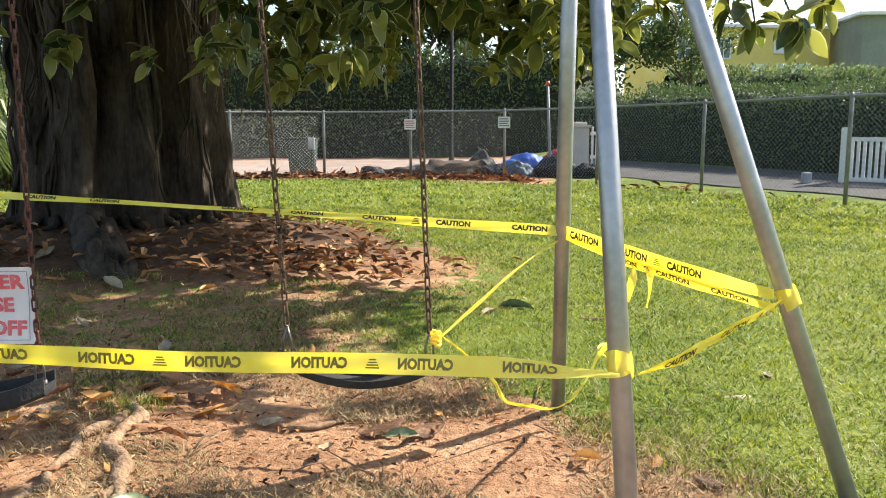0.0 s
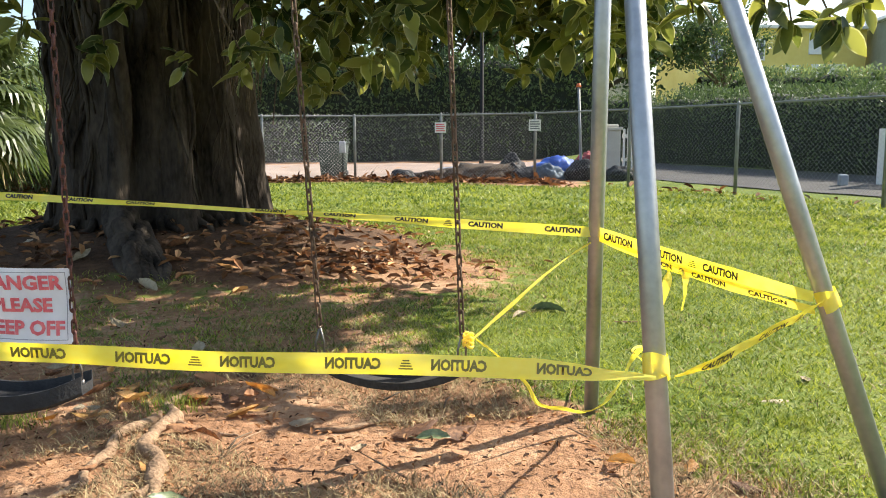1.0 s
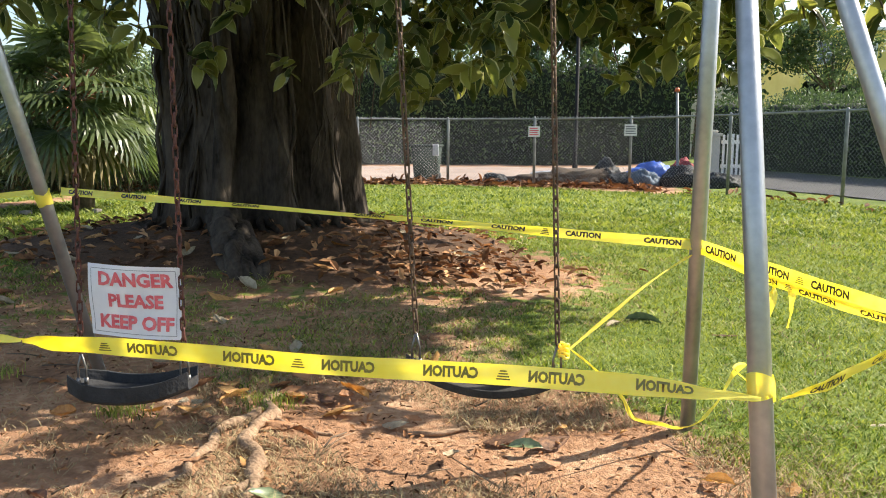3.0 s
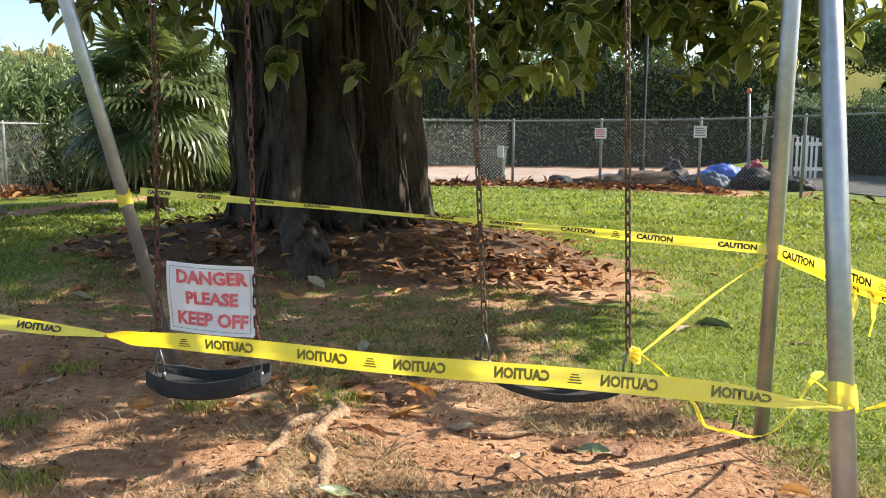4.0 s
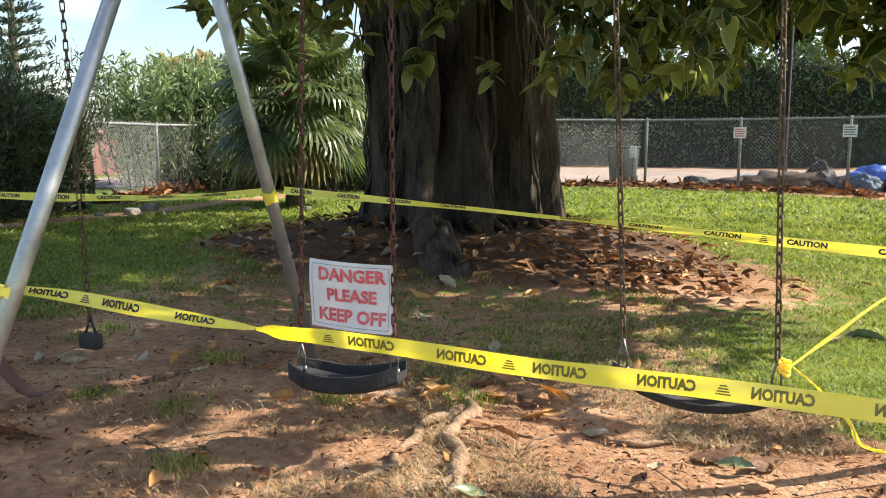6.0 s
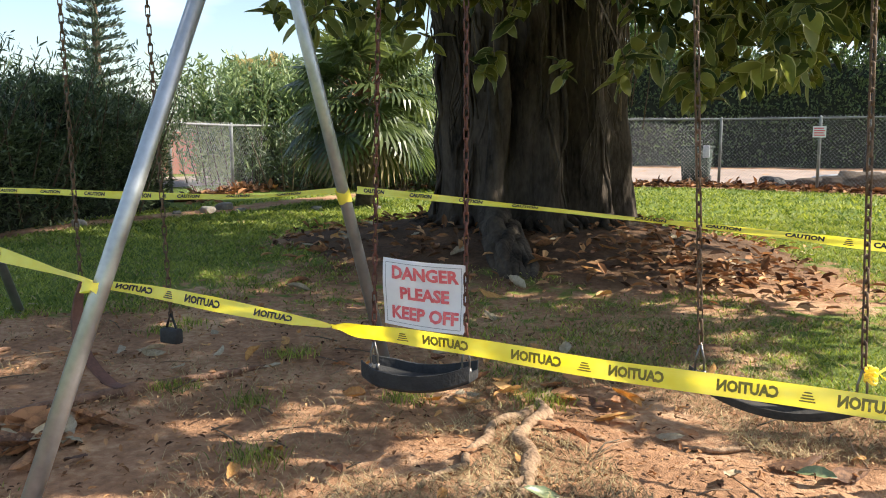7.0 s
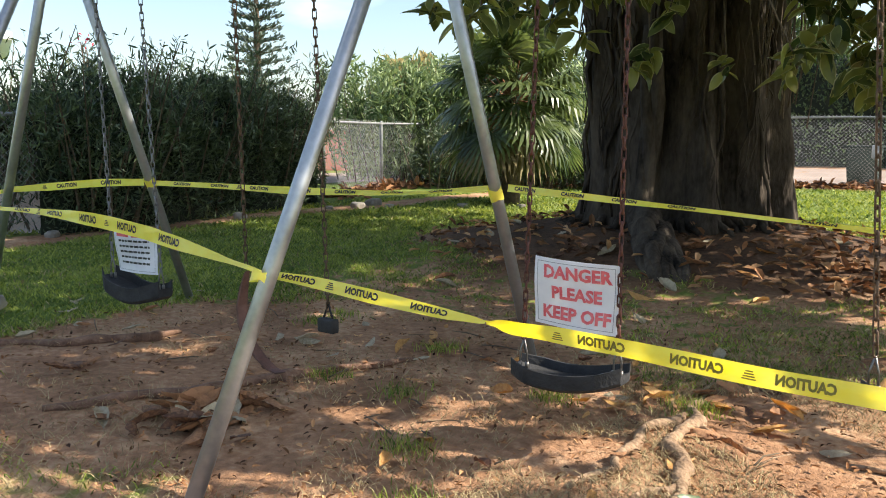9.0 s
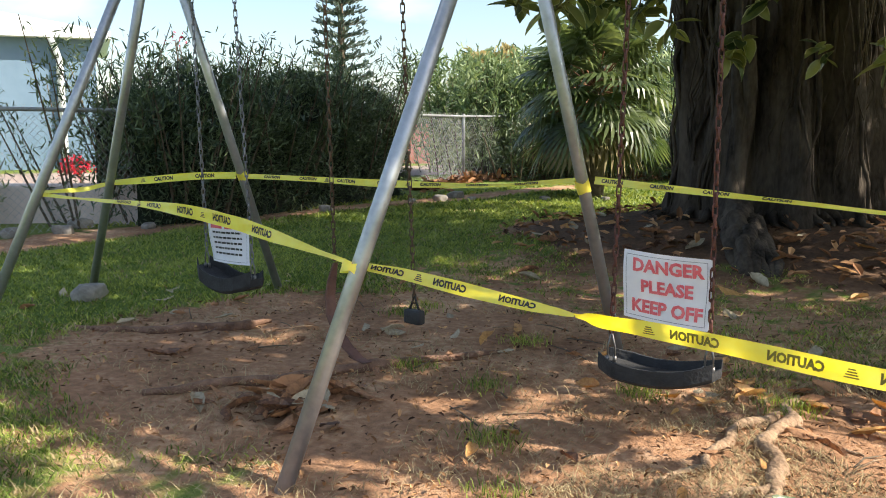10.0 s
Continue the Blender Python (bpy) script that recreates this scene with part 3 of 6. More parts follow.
    # hanging roots, free or pressed to the trunk
    for i in range(100):
        a = radians(random.uniform(185, 350))
        r = trunk_radius(a, 1.2) * random.uniform(0.99, 1.04)
        x0, y0 = math.cos(a) * r * 1.12, math.sin(a) * r
        top, low = random.uniform(1.9, 2.9), random.choice((0.0, 0.4, 0.9, 1.3)) + random.uniform(0, 0.3)
        pts, q = [], 9
        for j in range(q + 1):
            z = top + (low - top) * j / q
            rr = trunk_radius(a, z) * 1.01 if i % 3 else r
            pts.append((math.cos(a) * rr * 1.12 + 0.05 * math.sin(j * 0.9 + i) + 0.02 * math.sin(j * 2.3 + 2 * i), math.sin(a) * rr + 0.02 * math.cos(j * 1.7 + i), z))
        thick = random.choice((0.006, 0.009, 0.013, 0.02, 0.034))
        part("hanging_root", tube(bmesh.new(), pts, [thick * (1 - 0.5 * j / q) for j in range(q + 1)], 7), BARK, fig)
    for i in range(26):
        x0, y0 = random.uniform(0.9, 1.35), random.uniform(-0.9, 0.3)
        low = random.uniform(1.0, 1.7)
        pts = [(x0 + 0.04 * math.sin(j + i), y0, 2.9 + (low - 2.9) * j / 6) for j in range(7)]
        part("hanging_root", tube(bmesh.new(), pts, 0.007, 5), TWIG, fig)
    # the column root and the knee at its foot
    bm = bmesh.new()
    for k in range(3):
        tube(bm, [(0.08 + 0.05 * math.sin(2.1 * k + 0.9 * j) + 0.02 * k, -1.28 + 0.1 * j - 0.012 * j * j + 0.04 * math.cos(2.1 * k + j), -0.15 + 0.36 * j) for j in range(7)], [0.1, 0.08, 0.07, 0.065, 0.07, 0.065, 0.05], 12)
    for k in range(9):
        wide = (k - 4) / 4
        pts = []
        for j in range(8):
            s = j / 7
            x, y = 0.1 + 0.72 * s + 0.2 * wide * (0.5 + 0.5 * s) + 0.03 * math.sin(3 * j + 2 * k), -1.25 - 1.2 * s + 0.12 * abs(wide) + 0.03 * math.cos(2 * j + k)
            low = lie(x, y)
            pts.append((x, y, low + (0.24 - 0.13 * abs(wide)) * (1 - s ** 2) * (1 - 0.3 * math.sin(2.3 * k + 2.9 * j)) - 0.02 * s))
        tube(bm, pts, [0.075, 0.085, 0.08, 0.085, 0.075, 0.065, 0.05, 0.025], 10)
    part("buttress_root", bm, BARK, fig)
    for i in range(16):
        a = radians(210 + 9 * i + random.uniform(-3, 3))
        r0 = trunk_radius(a, 0.15)
        bm = bmesh.new()
        pts = []
        for j in range(6):
            rr = r0 * 0.9 + 0.12 * j + random.uniform(-0.02, 0.02)
            aa = a + 0.05 * math.sin(j * 1.4 + i)
            x, y = math.cos(aa) * rr * 1.12, math.sin(aa) * rr
            pts.append((x, y, lie(x, y) + 0.12 * max(0, 1 - j / 3) - 0.012 * j))
        tube(bm, pts, [0.06, 0.045, 0.035, 0.028, 0.02, 0.01], 9)
        part("surface_root", bm, BARK, fig)


fig_crown()

# ---- swings ----
RUST = mat("rusty_chain", (0.06, 0.038, 0.026), (0.2, 0.13, 0.085), 0.75, 30, 0.5, 0.3, 120)
RED_CHAIN = mat("red_worn_chain", (0.045, 0.018, 0.014), (0.16, 0.055, 0.04), 0.6, 25, 0.2, 0.2, 120)
DULL_CHAIN = mat("dull_grey_chain", (0.12, 0.12, 0.13), (0.26, 0.26, 0.28), 0.5, 25, 0.6, 0.2, 120)
RUBBER = mat("black_rubber", (0.012, 0.012, 0.013), (0.035, 0.035, 0.037), 0.8, 14, bump=0.25, bump_scale=80)
STRAP = mat("worn_grey_rubber", (0.018, 0.017, 0.016), (0.06, 0.055, 0.05), 0.85, 9, bump=0.3, bump_scale=80, spec=0.2)
BROWN_BELT = mat("faded_red_belt", (0.075, 0.034, 0.025), (0.18, 0.085, 0.06), 0.7, 12, bump=0.2)
PAPER = mat("white_paper", (0.72, 0.72, 0.78), (0.84, 0.84, 0.88), 0.35, 6, bump=0.03, translucent=0.12)
RED_INK = mat("red_ink", (0.62, 0.07, 0.1), (0.78, 0.2, 0.22), 0.5, 40, bump=0)
BLACK_INK = mat("black_ink", (0.01, 0.01, 0.01), (0.03, 0.03, 0.03), 0.5, 40, bump=0)
ZINC_BRIGHT = mat("bright_zinc", (0.12, 0.11, 0.1), (0.28, 0.26, 0.24), 0.4, 20, 0.8, 0.05)


def chain_mesh(a, b, pitch=0.034, wire=0.0042):
    """Oval links from a to b, every second one turned by a quarter."""
    a, b = Vector(a), Vector(b)
    bm = bmesh.new()
    d = (b - a).normalized()
    side = d.orthogonal().normalized()
    n = max(1, round((b - a).length / pitch))
    loop = [(0.0075 * math.cos(t), 0.011 * (1 if math.sin(t) > 0 else -1) * (abs(math.sin(t)) > 0.01) + 0.0095 * math.sin(t)) for t in [6.28318 * (k + 0.5) / 10 for k in range(10)]]
    for i in range(n):
        c = a + d * ((i + 0.5) * (b - a).length / n)
        turn = radians(90 * (i % 2) + random.uniform(-14, 14))
        u = side * math.cos(turn) + d.cross(side) * math.sin(turn)
        w = d.cross(u)
        rings = []
        for k, (p, q) in enumerate(loop):
            centre = c + u * p + d * q
            out = (u * p * 1.4 + d * q).normalized()
            rings.append([bm.verts.new(centre + out * wire * math.cos(s) + w * wire * math.sin(s)) for s in (0, 1.2566, 2.5133, 3.7699, 5.0265)])
        for k in range(10):
            r0, r1 = rings[k], rings[(k + 1) % 10]
            for s in range(5):
                bm.faces.new((r0[s], r0[(s + 1) % 5], r1[(s + 1) % 5], r1[s]))
    return bm


def beam_z(x):
    return float(np.interp(x, [-4.135, -2.022, 0.343], [2.01, 2.03, 2.17])) - 0.035


def beam_y(x):
    return float(np.interp(x, [-4.135, -2.022, 0.343], [2.456, 2.57, 2.71]))


def tyre_seat(root, left, right, off, sag=0.05, depth=0.17, thick=1.0, stuff=None):
    """A seat cut from a tyre: a curved band with raised rims."""
    l, r = Vector(left), Vector(right)
    along = r - l
    across = Vector((-along.y, along.x, 0)).normalized()
    bm = bmesh.new()
    section = [(-0.5, 0.035), (-0.5, -0.03), (-0.42, -0.045), (0.42, -0.045), (0.5, -0.03), (0.5, 0.035), (0.44, 0.035), (0.4, -0.005), (-0.4, -0.005), (-0.44, 0.035)]
    rings, q = [], 22
    for i in range(q + 1):
        s = i / q
        wide = depth * (0.35 + 0.65 * min(1.0, math.sin(math.pi * (0.04 + 0.92 * s)) * 1.7))
        c = l.lerp(r, s) + Vector((0, 0, -4 * sag * s * (1 - s)))
        rings.append([bm.verts.new(c + across * (p * wide) + Vector((0, 0, z * thick)) - off) for p, z in section])
    m = len(section)
    for a, b in zip(rings, rings[1:]):
        for k in range(m):
            bm.faces.new((a[k], a[(k + 1) % m], b[(k + 1) % m], b[k]))
    bm.faces.new(rings[0][::-1]), bm.faces.new(rings[-1])
    return part("seat", bm, stuff or RUBBER, root, "worn grey strap seat" if stuff else "black tyre-rubber seat", smooth=False)


def text_mesh(body, size, material, name, m, parent, label, bold=0.0):
    cu = bpy.data.curves.new(name, "FONT")
    cu.body, cu.size, cu.align_x, cu.align_y, cu.offset = body, size, "CENTER", "CENTER", bold
    cu.resolution_u = 2
    tmp = new("text_source", cu)
    bpy.context.view_layer.update()
    me = bpy.data.meshes.new_from_object(tmp.evaluated_get(bpy.context.evaluated_depsgraph_get()))
    bpy.data.objects.remove(tmp)
    me.transform(m)
    return link_mesh(name, me, material, parent, label, smooth=False)


def notice(name, label, tl, tr, height, lines, back, bend=0.015):
    """A laminated sheet tied between two chains, with its printed lines."""
    tl, tr = Vector(tl), Vector(tr)
    root = thing(name, label, "sign", (tl + tr) / 2)
    u = (tr - tl).normalized()
    down = Vector((0, 0, -1)) + Vector((-back[0], -back[1], 0)) * 0.06
    down = (down - u * down.dot(u)).normalized()
    out = u.cross(-down).normalized()
    w = (tr - tl).length
    basis = Matrix((u, -down, out)).transposed().to_4x4()
    bm = bmesh.new()
    nx_, ny_ = 14, 10

    def curve(p, q):
        return bend * math.sin(p * 3.14) + 0.006 * math.sin(q * 5 + p * 3)

    for face, dz in ((1, 0.0008), (-1, -0.0008)):
        g = [[bm.verts.new((u * ((i / nx_ - 0.5) * w)) + down * (height * j / ny_) + out * (curve(i / nx_, j / ny_) + dz)) for i in range(nx_ + 1)] for j in range(ny_ + 1)]
        for j in range(ny_):
            for i in range(nx_):
                q = (g[j][i], g[j + 1][i], g[j + 1][i + 1], g[j][i + 1])
                bm.faces.new(q if face > 0 else q[::-1])
    part("sheet", bm, PAPER, root, "laminated white paper sheet")
    for kind, body, size, y, material in lines:
        lift = 0.0035
        if kind == "text":
            ob = text_mesh(body, size, material, "lettering", Matrix.Identity(4), root, "printed capital letters", 0.0024)
            for v in ob.data.vertices:
                p, q = v.co.x / w + 0.5 + 0.02, y - v.co.y / height
                v.co = u * (v.co.x + 0.02 * w) + down * (q * height) + out * (curve(p, q) + lift)
        else:
            bm = bmesh.new()
            x = -body / 2
            while x < body / 2:
                step = size * random.uniform(1.5, 3.5)
                e = min(x + step, body / 2)
                vs = [bm.verts.new(u * px + down * (py * height) + out * (curve(px / w + 0.5, py) + lift)) for px, py in ((x, y + size / height / 2), (e, y + size / height / 2), (e, y - size / height / 2), (x, y - size / height / 2))]
                bm.faces.new(vs)
                x = e + size * 0.6
            part("print_line", bm, material, root, smooth=False)
    # thin dark printed frame
    bm = bmesh.new()
    for (x0, y0), (x1, y1) in (((0.04, 0.05), (0.96, 0.058)), ((0.04, 0.942), (0.96, 0.95)), ((0.04, 0.05), (0.046, 0.95)), ((0.954, 0.05), (0.96, 0.95))):
        n = 10
        for k in range(n):
            xa, xb, ya, yb = x0, x1, y0, y1
            if x1 - x0 > 0.1:
                xa, xb = x0 + (x1 - x0) * k / n, x0 + (x1 - x0) * (k + 1) / n
            else:
                ya, yb = y0 + (y1 - y0) * k / n, y0 + (y1 - y0) * (k + 1) / n
            bm.faces.new([bm.verts.new(u * ((px - 0.5) * w) + down * (py * height) + out * (curve(px, py) + 0.003)) for px, py in ((xa, yb), (xb, yb), (xb, ya), (xa, ya))])
    part("printed_border", bm, mat("grey_ink", (0.2, 0.2, 0.24), (0.35, 0.35, 0.4), 0.5, bump=0), root, smooth=False)
    return root


def shackle(root, p, off):
    bm = bmesh.new()
    for dx in (-0.012, 0.012):
        tube(bm, [p + Vector((0, 0, 0.09)) - off, p + Vector((dx, dx * 0.3, 0.04)) - off, p + Vector((dx, dx * 0.3, -0.01)) - off], 0.0035, 6)
        tube(bm, [p + Vector((dx, dx * 0.3, -0.02)) - off, p + Vector((dx, dx * 0.3, 0.006)) - off], 0.007, 8)
    part("shackle", bm, ZINC_BRIGHT, root, "bright bolt and shackle")


def swing(label, left, right, chains, tops=None, sag=0.05, depth=0.17, thick=1.0, stuff=None):
    l, r = Vector(left), Vector(right)
    root = thing("swing", label, "swing", (l + r) / 2, "swings on the frame")
    off = Vector(root.location)
    tyre_seat(root, l, r, off, sag, depth, thick, stuff)
    for p, m, tx in ((l.lerp(r, 0.07), chains[0], tops[0] if tops else l.x), (l.lerp(r, 0.93), chains[1], tops[1] if tops else r.x)):
        top = Vector((tx, beam_y(tx), beam_z(tx)))
        part("chain", chain_mesh(p + Vector((0, 0, 0.09)) - off, top - off), m, root)
        shackle(root, p, off)
    return root


swing("black tyre swing on red rusty chains carrying a notice", (-1.617, 2.661, 0.244), (-1.212, 2.68, 0.271), (RED_CHAIN, RED_CHAIN), (-1.511, -1.223), 0.035, 0.17, 0.75)
swing("empty worn grey rubber strap swing on rusty chains", (-0.526, 2.701, 0.357), (-0.027, 2.713, 0.334), (RUST, RUST), (-0.574, -0.125), 0.07, 0.11, 0.32, STRAP)
swing("black tyre swing hung low beside the end legs", (-3.961, 2.544, 0.335), (-3.521, 2.562, 0.307), (DULL_CHAIN, DULL_CHAIN), (-3.859, -3.538), 0.06)

broken = thing("broken_swing", "broken belt swing hanging by one chain", "swing", (-2.958, 2.591, 0.349), "swings on the frame")
boff = Vector(broken.location)
part("chain", chain_mesh(Vector((-2.966, 2.59, 0.453)) - boff, Vector((-2.926, beam_y(-2.926), beam_z(-2.926))) - boff), RUST, broken)
part("chain", chain_mesh(Vector((-2.494, 2.615, 0.32)) - boff, Vector((-2.501, beam_y(-2.501), beam_z(-2.501))) - boff), RUST, broken)
bm = bmesh.new()
strip = [(-2.969, 0.435), (-2.992, 0.366), (-3.011, 0.279), (-3.003, 0.192), (-2.957, 0.114), (-2.895, 0.061), (-2.825, 0.022), (-2.77, 0.012)]
rows = []
for i, (x, z) in enumerate(strip):
    wide = 0.021 * min(1, 0.4 + i * 0.4)
    rows.append([bm.verts.new(Vector((x + dx, 2.591 + dy, z + dz)) - boff) for dx, dy, dz in ((-wide * 0.35, -wide, 0), (0.012 - wide * 0.35, -wide, 0.006), (0.012 + wide * 0.35, wide, 0.006), (wide * 0.35, wide, 0))])
for a, b in zip(rows, rows[1:]):
    for k in range(4):
        bm.faces.new((a[k], a[(k + 1) % 4], b[(k + 1) % 4], b[k]))
bm.faces.new(rows[0][::-1]), bm.faces.new(rows[-1])
part("belt_seat", bm, BROWN_BELT, broken, "faded red-brown belt seat hanging loose", smooth=False)
bm = bmesh.new()
block(bm, Vector((-2.539, 2.593, 0.23)) - boff, Vector((-2.449, 2.633, 0.29)) - boff, bevel=0.01)
tube(bm, [Vector((-2.519, 2.615, 0.29)) - boff, Vector((-2.494, 2.615, 0.35)) - boff, Vector((-2.469, 2.615, 0.29)) - boff], 0.005, 6)
part("clamp", bm, RUBBER, broken, "torn rubber seat end in its clamp")

notice("danger_sign", "white danger notice tied to the chains of a swing", (-1.544, 2.655, 0.633), (-1.238, 2.666, 0.625), 0.235, [("text", "DANGER", 0.06, 0.2, RED_INK), ("text", "PLEASE", 0.058, 0.5, RED_INK), ("text", "KEEP OFF", 0.06, 0.8, RED_INK)], (0, -1))
notice("paper_notice", "white printed notice tied to the end swing", (-3.891, 2.538, 0.579), (-3.58, 2.554, 0.586), 0.225, [("bar", 0.25, 0.032, 0.14, RED_INK)] + [("bar", 0.22, 0.01, 0.3 + 0.12 * k, BLACK_INK) for k in range(5)], (0, -1))

# ---- caution tape ----
TAPE = mat("yellow_tape", (0.8, 0.73, 0.1), (0.9, 0.84, 0.19), 0.3, 5, bump=0.1, bump_scale=18, translucent=0.38)


def smooth_path(pts, n):
    """Even points along a smooth curve through the given ones."""
    pts = [Vector(p) for p in pts]
    ext = [pts[0] * 2 - pts[1]] + pts + [pts[-1] * 2 - pts[-2]]
    out = []
    for i in range(len(pts) - 1):
        p0, p1, p2, p3 = ext[i : i + 4]
        for k in range(n):
            t = k / n
            out.append(0.5 * ((2 * p1) + (p2 - p0) * t + (2 * p0 - 5 * p1 + 4 * p2 - p3) * t * t + (3 * p1 - p0 - 3 * p2 + p3) * t ** 3))
    return out + [pts[-1]]


def tape(label, pts, widths, twist=0.0, words=True, mirrored=False, start=0.1, gap=0.27, group="caution tapes", ink=None):
    """A stretched ribbon of printed tape, upright but for its twist in degrees at each point."""
    n = 14
    line = smooth_path(pts, n)
    root = thing("caution_tape", label, "caution tape", line[0], group)
    off = Vector(root.location)
    q = np.linspace(0, 1, len(pts))
    at = np.linspace(0, 1, len(line))
    wd = np.interp(at, q, widths) if not np.isscalar(widths) else np.full(len(line), widths)
    tw = np.interp(at, q, twist) if not np.isscalar(twist) else np.full(len(line), twist)
    frames, cum = [], [0.0]
    for i, p in enumerate(line):
        d = (line[min(i + 1, len(line) - 1)] - line[max(i - 1, 0)]).normalized()
        up = Vector((0, 0, 1)) - d * d.z
        if up.length < 0.05:
            up = d.orthogonal()
        up.normalize()
        nor = d.cross(up).normalized()
        a = radians(tw[i])
        up2 = up * math.cos(a) + nor * math.sin(a)
        frames.append((p, up2, d.cross(up2).normalized()))
        if i:
            cum.append(cum[-1] + (p - line[i - 1]).length)
    bm = bmesh.new()
    rows = [[bm.verts.new(p + u * (wd[i] * (k / 4 - 0.5)) + nn * (0.002 * math.sin(k * 2 + i * 0.5)) - off) for k in range(5)] for i, (p, u, nn) in enumerate(frames)]
    for a, b in zip(rows, rows[1:]):
        for k in range(4):
            bm.faces.new((a[k], b[k], b[k + 1], a[k + 1]))
    part("strip", bm, TAPE, root)
    if words:
        s, fl = start, 1
        eye_side = Vector((-0.05, 0.2, 1.03))
        while s < cum[-1] - 0.1:
            i = int(np.searchsorted(cum, s))
            if wd[min(i, len(wd) - 1)] > 0.019:
                ob = text_mesh("CAUTION", 0.036, ink or BLACK_INK, "lettering", Matrix.Diagonal((0.76, 1, 1, 1)), root, "black printed capitals", 0.0018)
                fl = 1 if (frames[i][2].dot(eye_side - frames[i][0])) > 0 else -1
                for v in ob.data.vertices:
                    ss = s + v.co.x * (-1 if mirrored else 1)
                    px = np.interp(ss, cum, range(len(cum)))
                    a = int(min(px, len(line) - 2))
                    f = px - a
                    p, u, nn = (frames[a][k].lerp(frames[a + 1][k], f) for k in range(3))
                    v.co = p + u * (v.co.y * np.interp(px, range(len(wd)), wd) / 0.052) + nn * (0.0035 * fl) - off
            # the maker's small mark between every second pair of words
            if int(s / gap) % 2 and s + gap / 2 < cum[-1] - 0.05 and wd[min(i, len(wd) - 1)] > 0.03:
                bm = bmesh.new()
                for row in range(4):
                    corner = []
                    for dx, dy in ((-0.013, -0.0015), (0.013, -0.0015), (0.013, 0.0015), (-0.013, 0.0015)):
                        px = np.interp(s + gap / 2 + dx * (0.6 + 0.2 * row), cum, range(len(cum)))
                        a = int(min(px, len(line) - 2))
                        p, u, nn = (frames[a][k].lerp(frames[a + 1][k], px - a) for k in range(3))
                        corner.append(bm.verts.new(p + u * (0.009 - 0.006 * row + dy) + nn * (0.0035 * fl) - off))
                    bm.faces.new(corner)
                part("print_mark", bm, ink or BLACK_INK, root, smooth=False)
            s += gap
    return root


def tape_band(label, foot, top, height, wide=0.04):
    """Tape wound round a leg."""
    a, b = Vector((*foot, gz(*foot))), Vector(top)
    d = (b - a).normalized()
    c = a + (b - a) * ((height - a.z) / (b.z - a.z))
    bm = bmesh.new()
    u = d.orthogonal().normalized()
    w = d.cross(u)
    for lay in range(2):
        rows = []
        tilt = 0.012 * (1 - 2 * lay)
        for k in range(25):
            t = 6.28318 * k / 24
            r = PIPE + 0.0025 + 0.0015 * lay
            rows.append([bm.verts.new((u * math.cos(t) + w * math.sin(t)) * r + d * (h + tilt * math.cos(t))) for h in (-wide / 2, 0.0, wide / 2)])
        for p, q in zip(rows, rows[1:]):
            for k in range(2):
                bm.faces.new((p[k], q[k], q[k + 1], p[k + 1]))
    root = thing("tape_band", label, "caution tape", c, "tape bands on legs")
    part("wrap", bm, TAPE, root)
    return root


W = 0.047
FADED_INK = mat("ink_seen_through", (0.12, 0.105, 0.02), (0.24, 0.21, 0.045), 0.5, 40, bump=0)
tape("wide yellow caution tape across the front of the swings", [(0.386, 2.055, 0.49), (0.267, 2.074, 0.49), (0.129, 2.073, 0.5), (-0.206, 2.046, 0.515), (-0.582, 2.036, 0.519), (-0.994, 2.023, 0.538), (-1.233, 2.009, 0.544), (-1.314, 2.008, 0.548)], [0.012, 0.03, W, W, W, W, 0.042, 0.014], [60, 40, 20, 8, 0, -10, -20, -40], mirrored=False, start=0.2, gap=0.235, ink=FADED_INK)
tape("yellow caution tape knotted on and tied to the middle leg", [(-1.314, 2.008, 0.548), (-1.441, 1.998, 0.555), (-1.696, 1.985, 0.574), (-1.907, 1.971, 0.592), (-2.083, 1.934, 0.607)], [0.014, 0.03, 0.042, 0.036, 0.025], [60, 25, 10, 20, 40], start=0.18, gap=0.24)
tape("yellow caution tape from the middle leg to the end legs", [(-2.099, 1.932, 0.608), (-2.327, 1.969, 0.623), (-2.6, 1.975, 0.656), (-2.836, 1.984, 0.681), (-3.184, 1.989, 0.702), (-3.595, 2.006, 0.705), (-4.103, 1.994, 0.698), (-4.525, 1.964, 0.699)], [0.014, 0.02, 0.05, 0.055, 0.055, 0.025, 0.014, 0.02], [60, 40, 10, 0, 0, 20, 50, 20], start=0.55)
tape("yellow caution tape stretched behind the swings before the tree", [(0.387, 3.111, 0.686), (-0.068, 3.199, 0.704), (-0.437, 3.258, 0.722), (-1.066, 3.362, 0.747), (-1.745, 3.481, 0.772), (-2.23, 3.553, 0.79)], [0.036, 0.034, 0.024, 0.018, 0.03, 0.036], [10, 15, 30, 50, 20, 10], mirrored=True, start=0.12)
tape("yellow caution tape between the back legs", [(-2.281, 3.551, 0.79), (-2.757, 3.439, 0.748), (-3.364, 3.299, 0.738), (-3.87, 3.195, 0.746), (-4.393, 3.089, 0.749)], [0.03, 0.022, 0.042, 0.03, 0.03], [20, 50, 10, 20, 10], mirrored=True, start=0.3)
tape("yellow caution tape round the end legs", [(-4.441, 3.083, 0.751), (-4.673, 2.939, 0.743), (-4.918, 2.78, 0.718), (-5.139, 2.64, 0.698)], [0.04, 0.045, 0.045, 0.03], 5, mirrored=True, start=0.2)
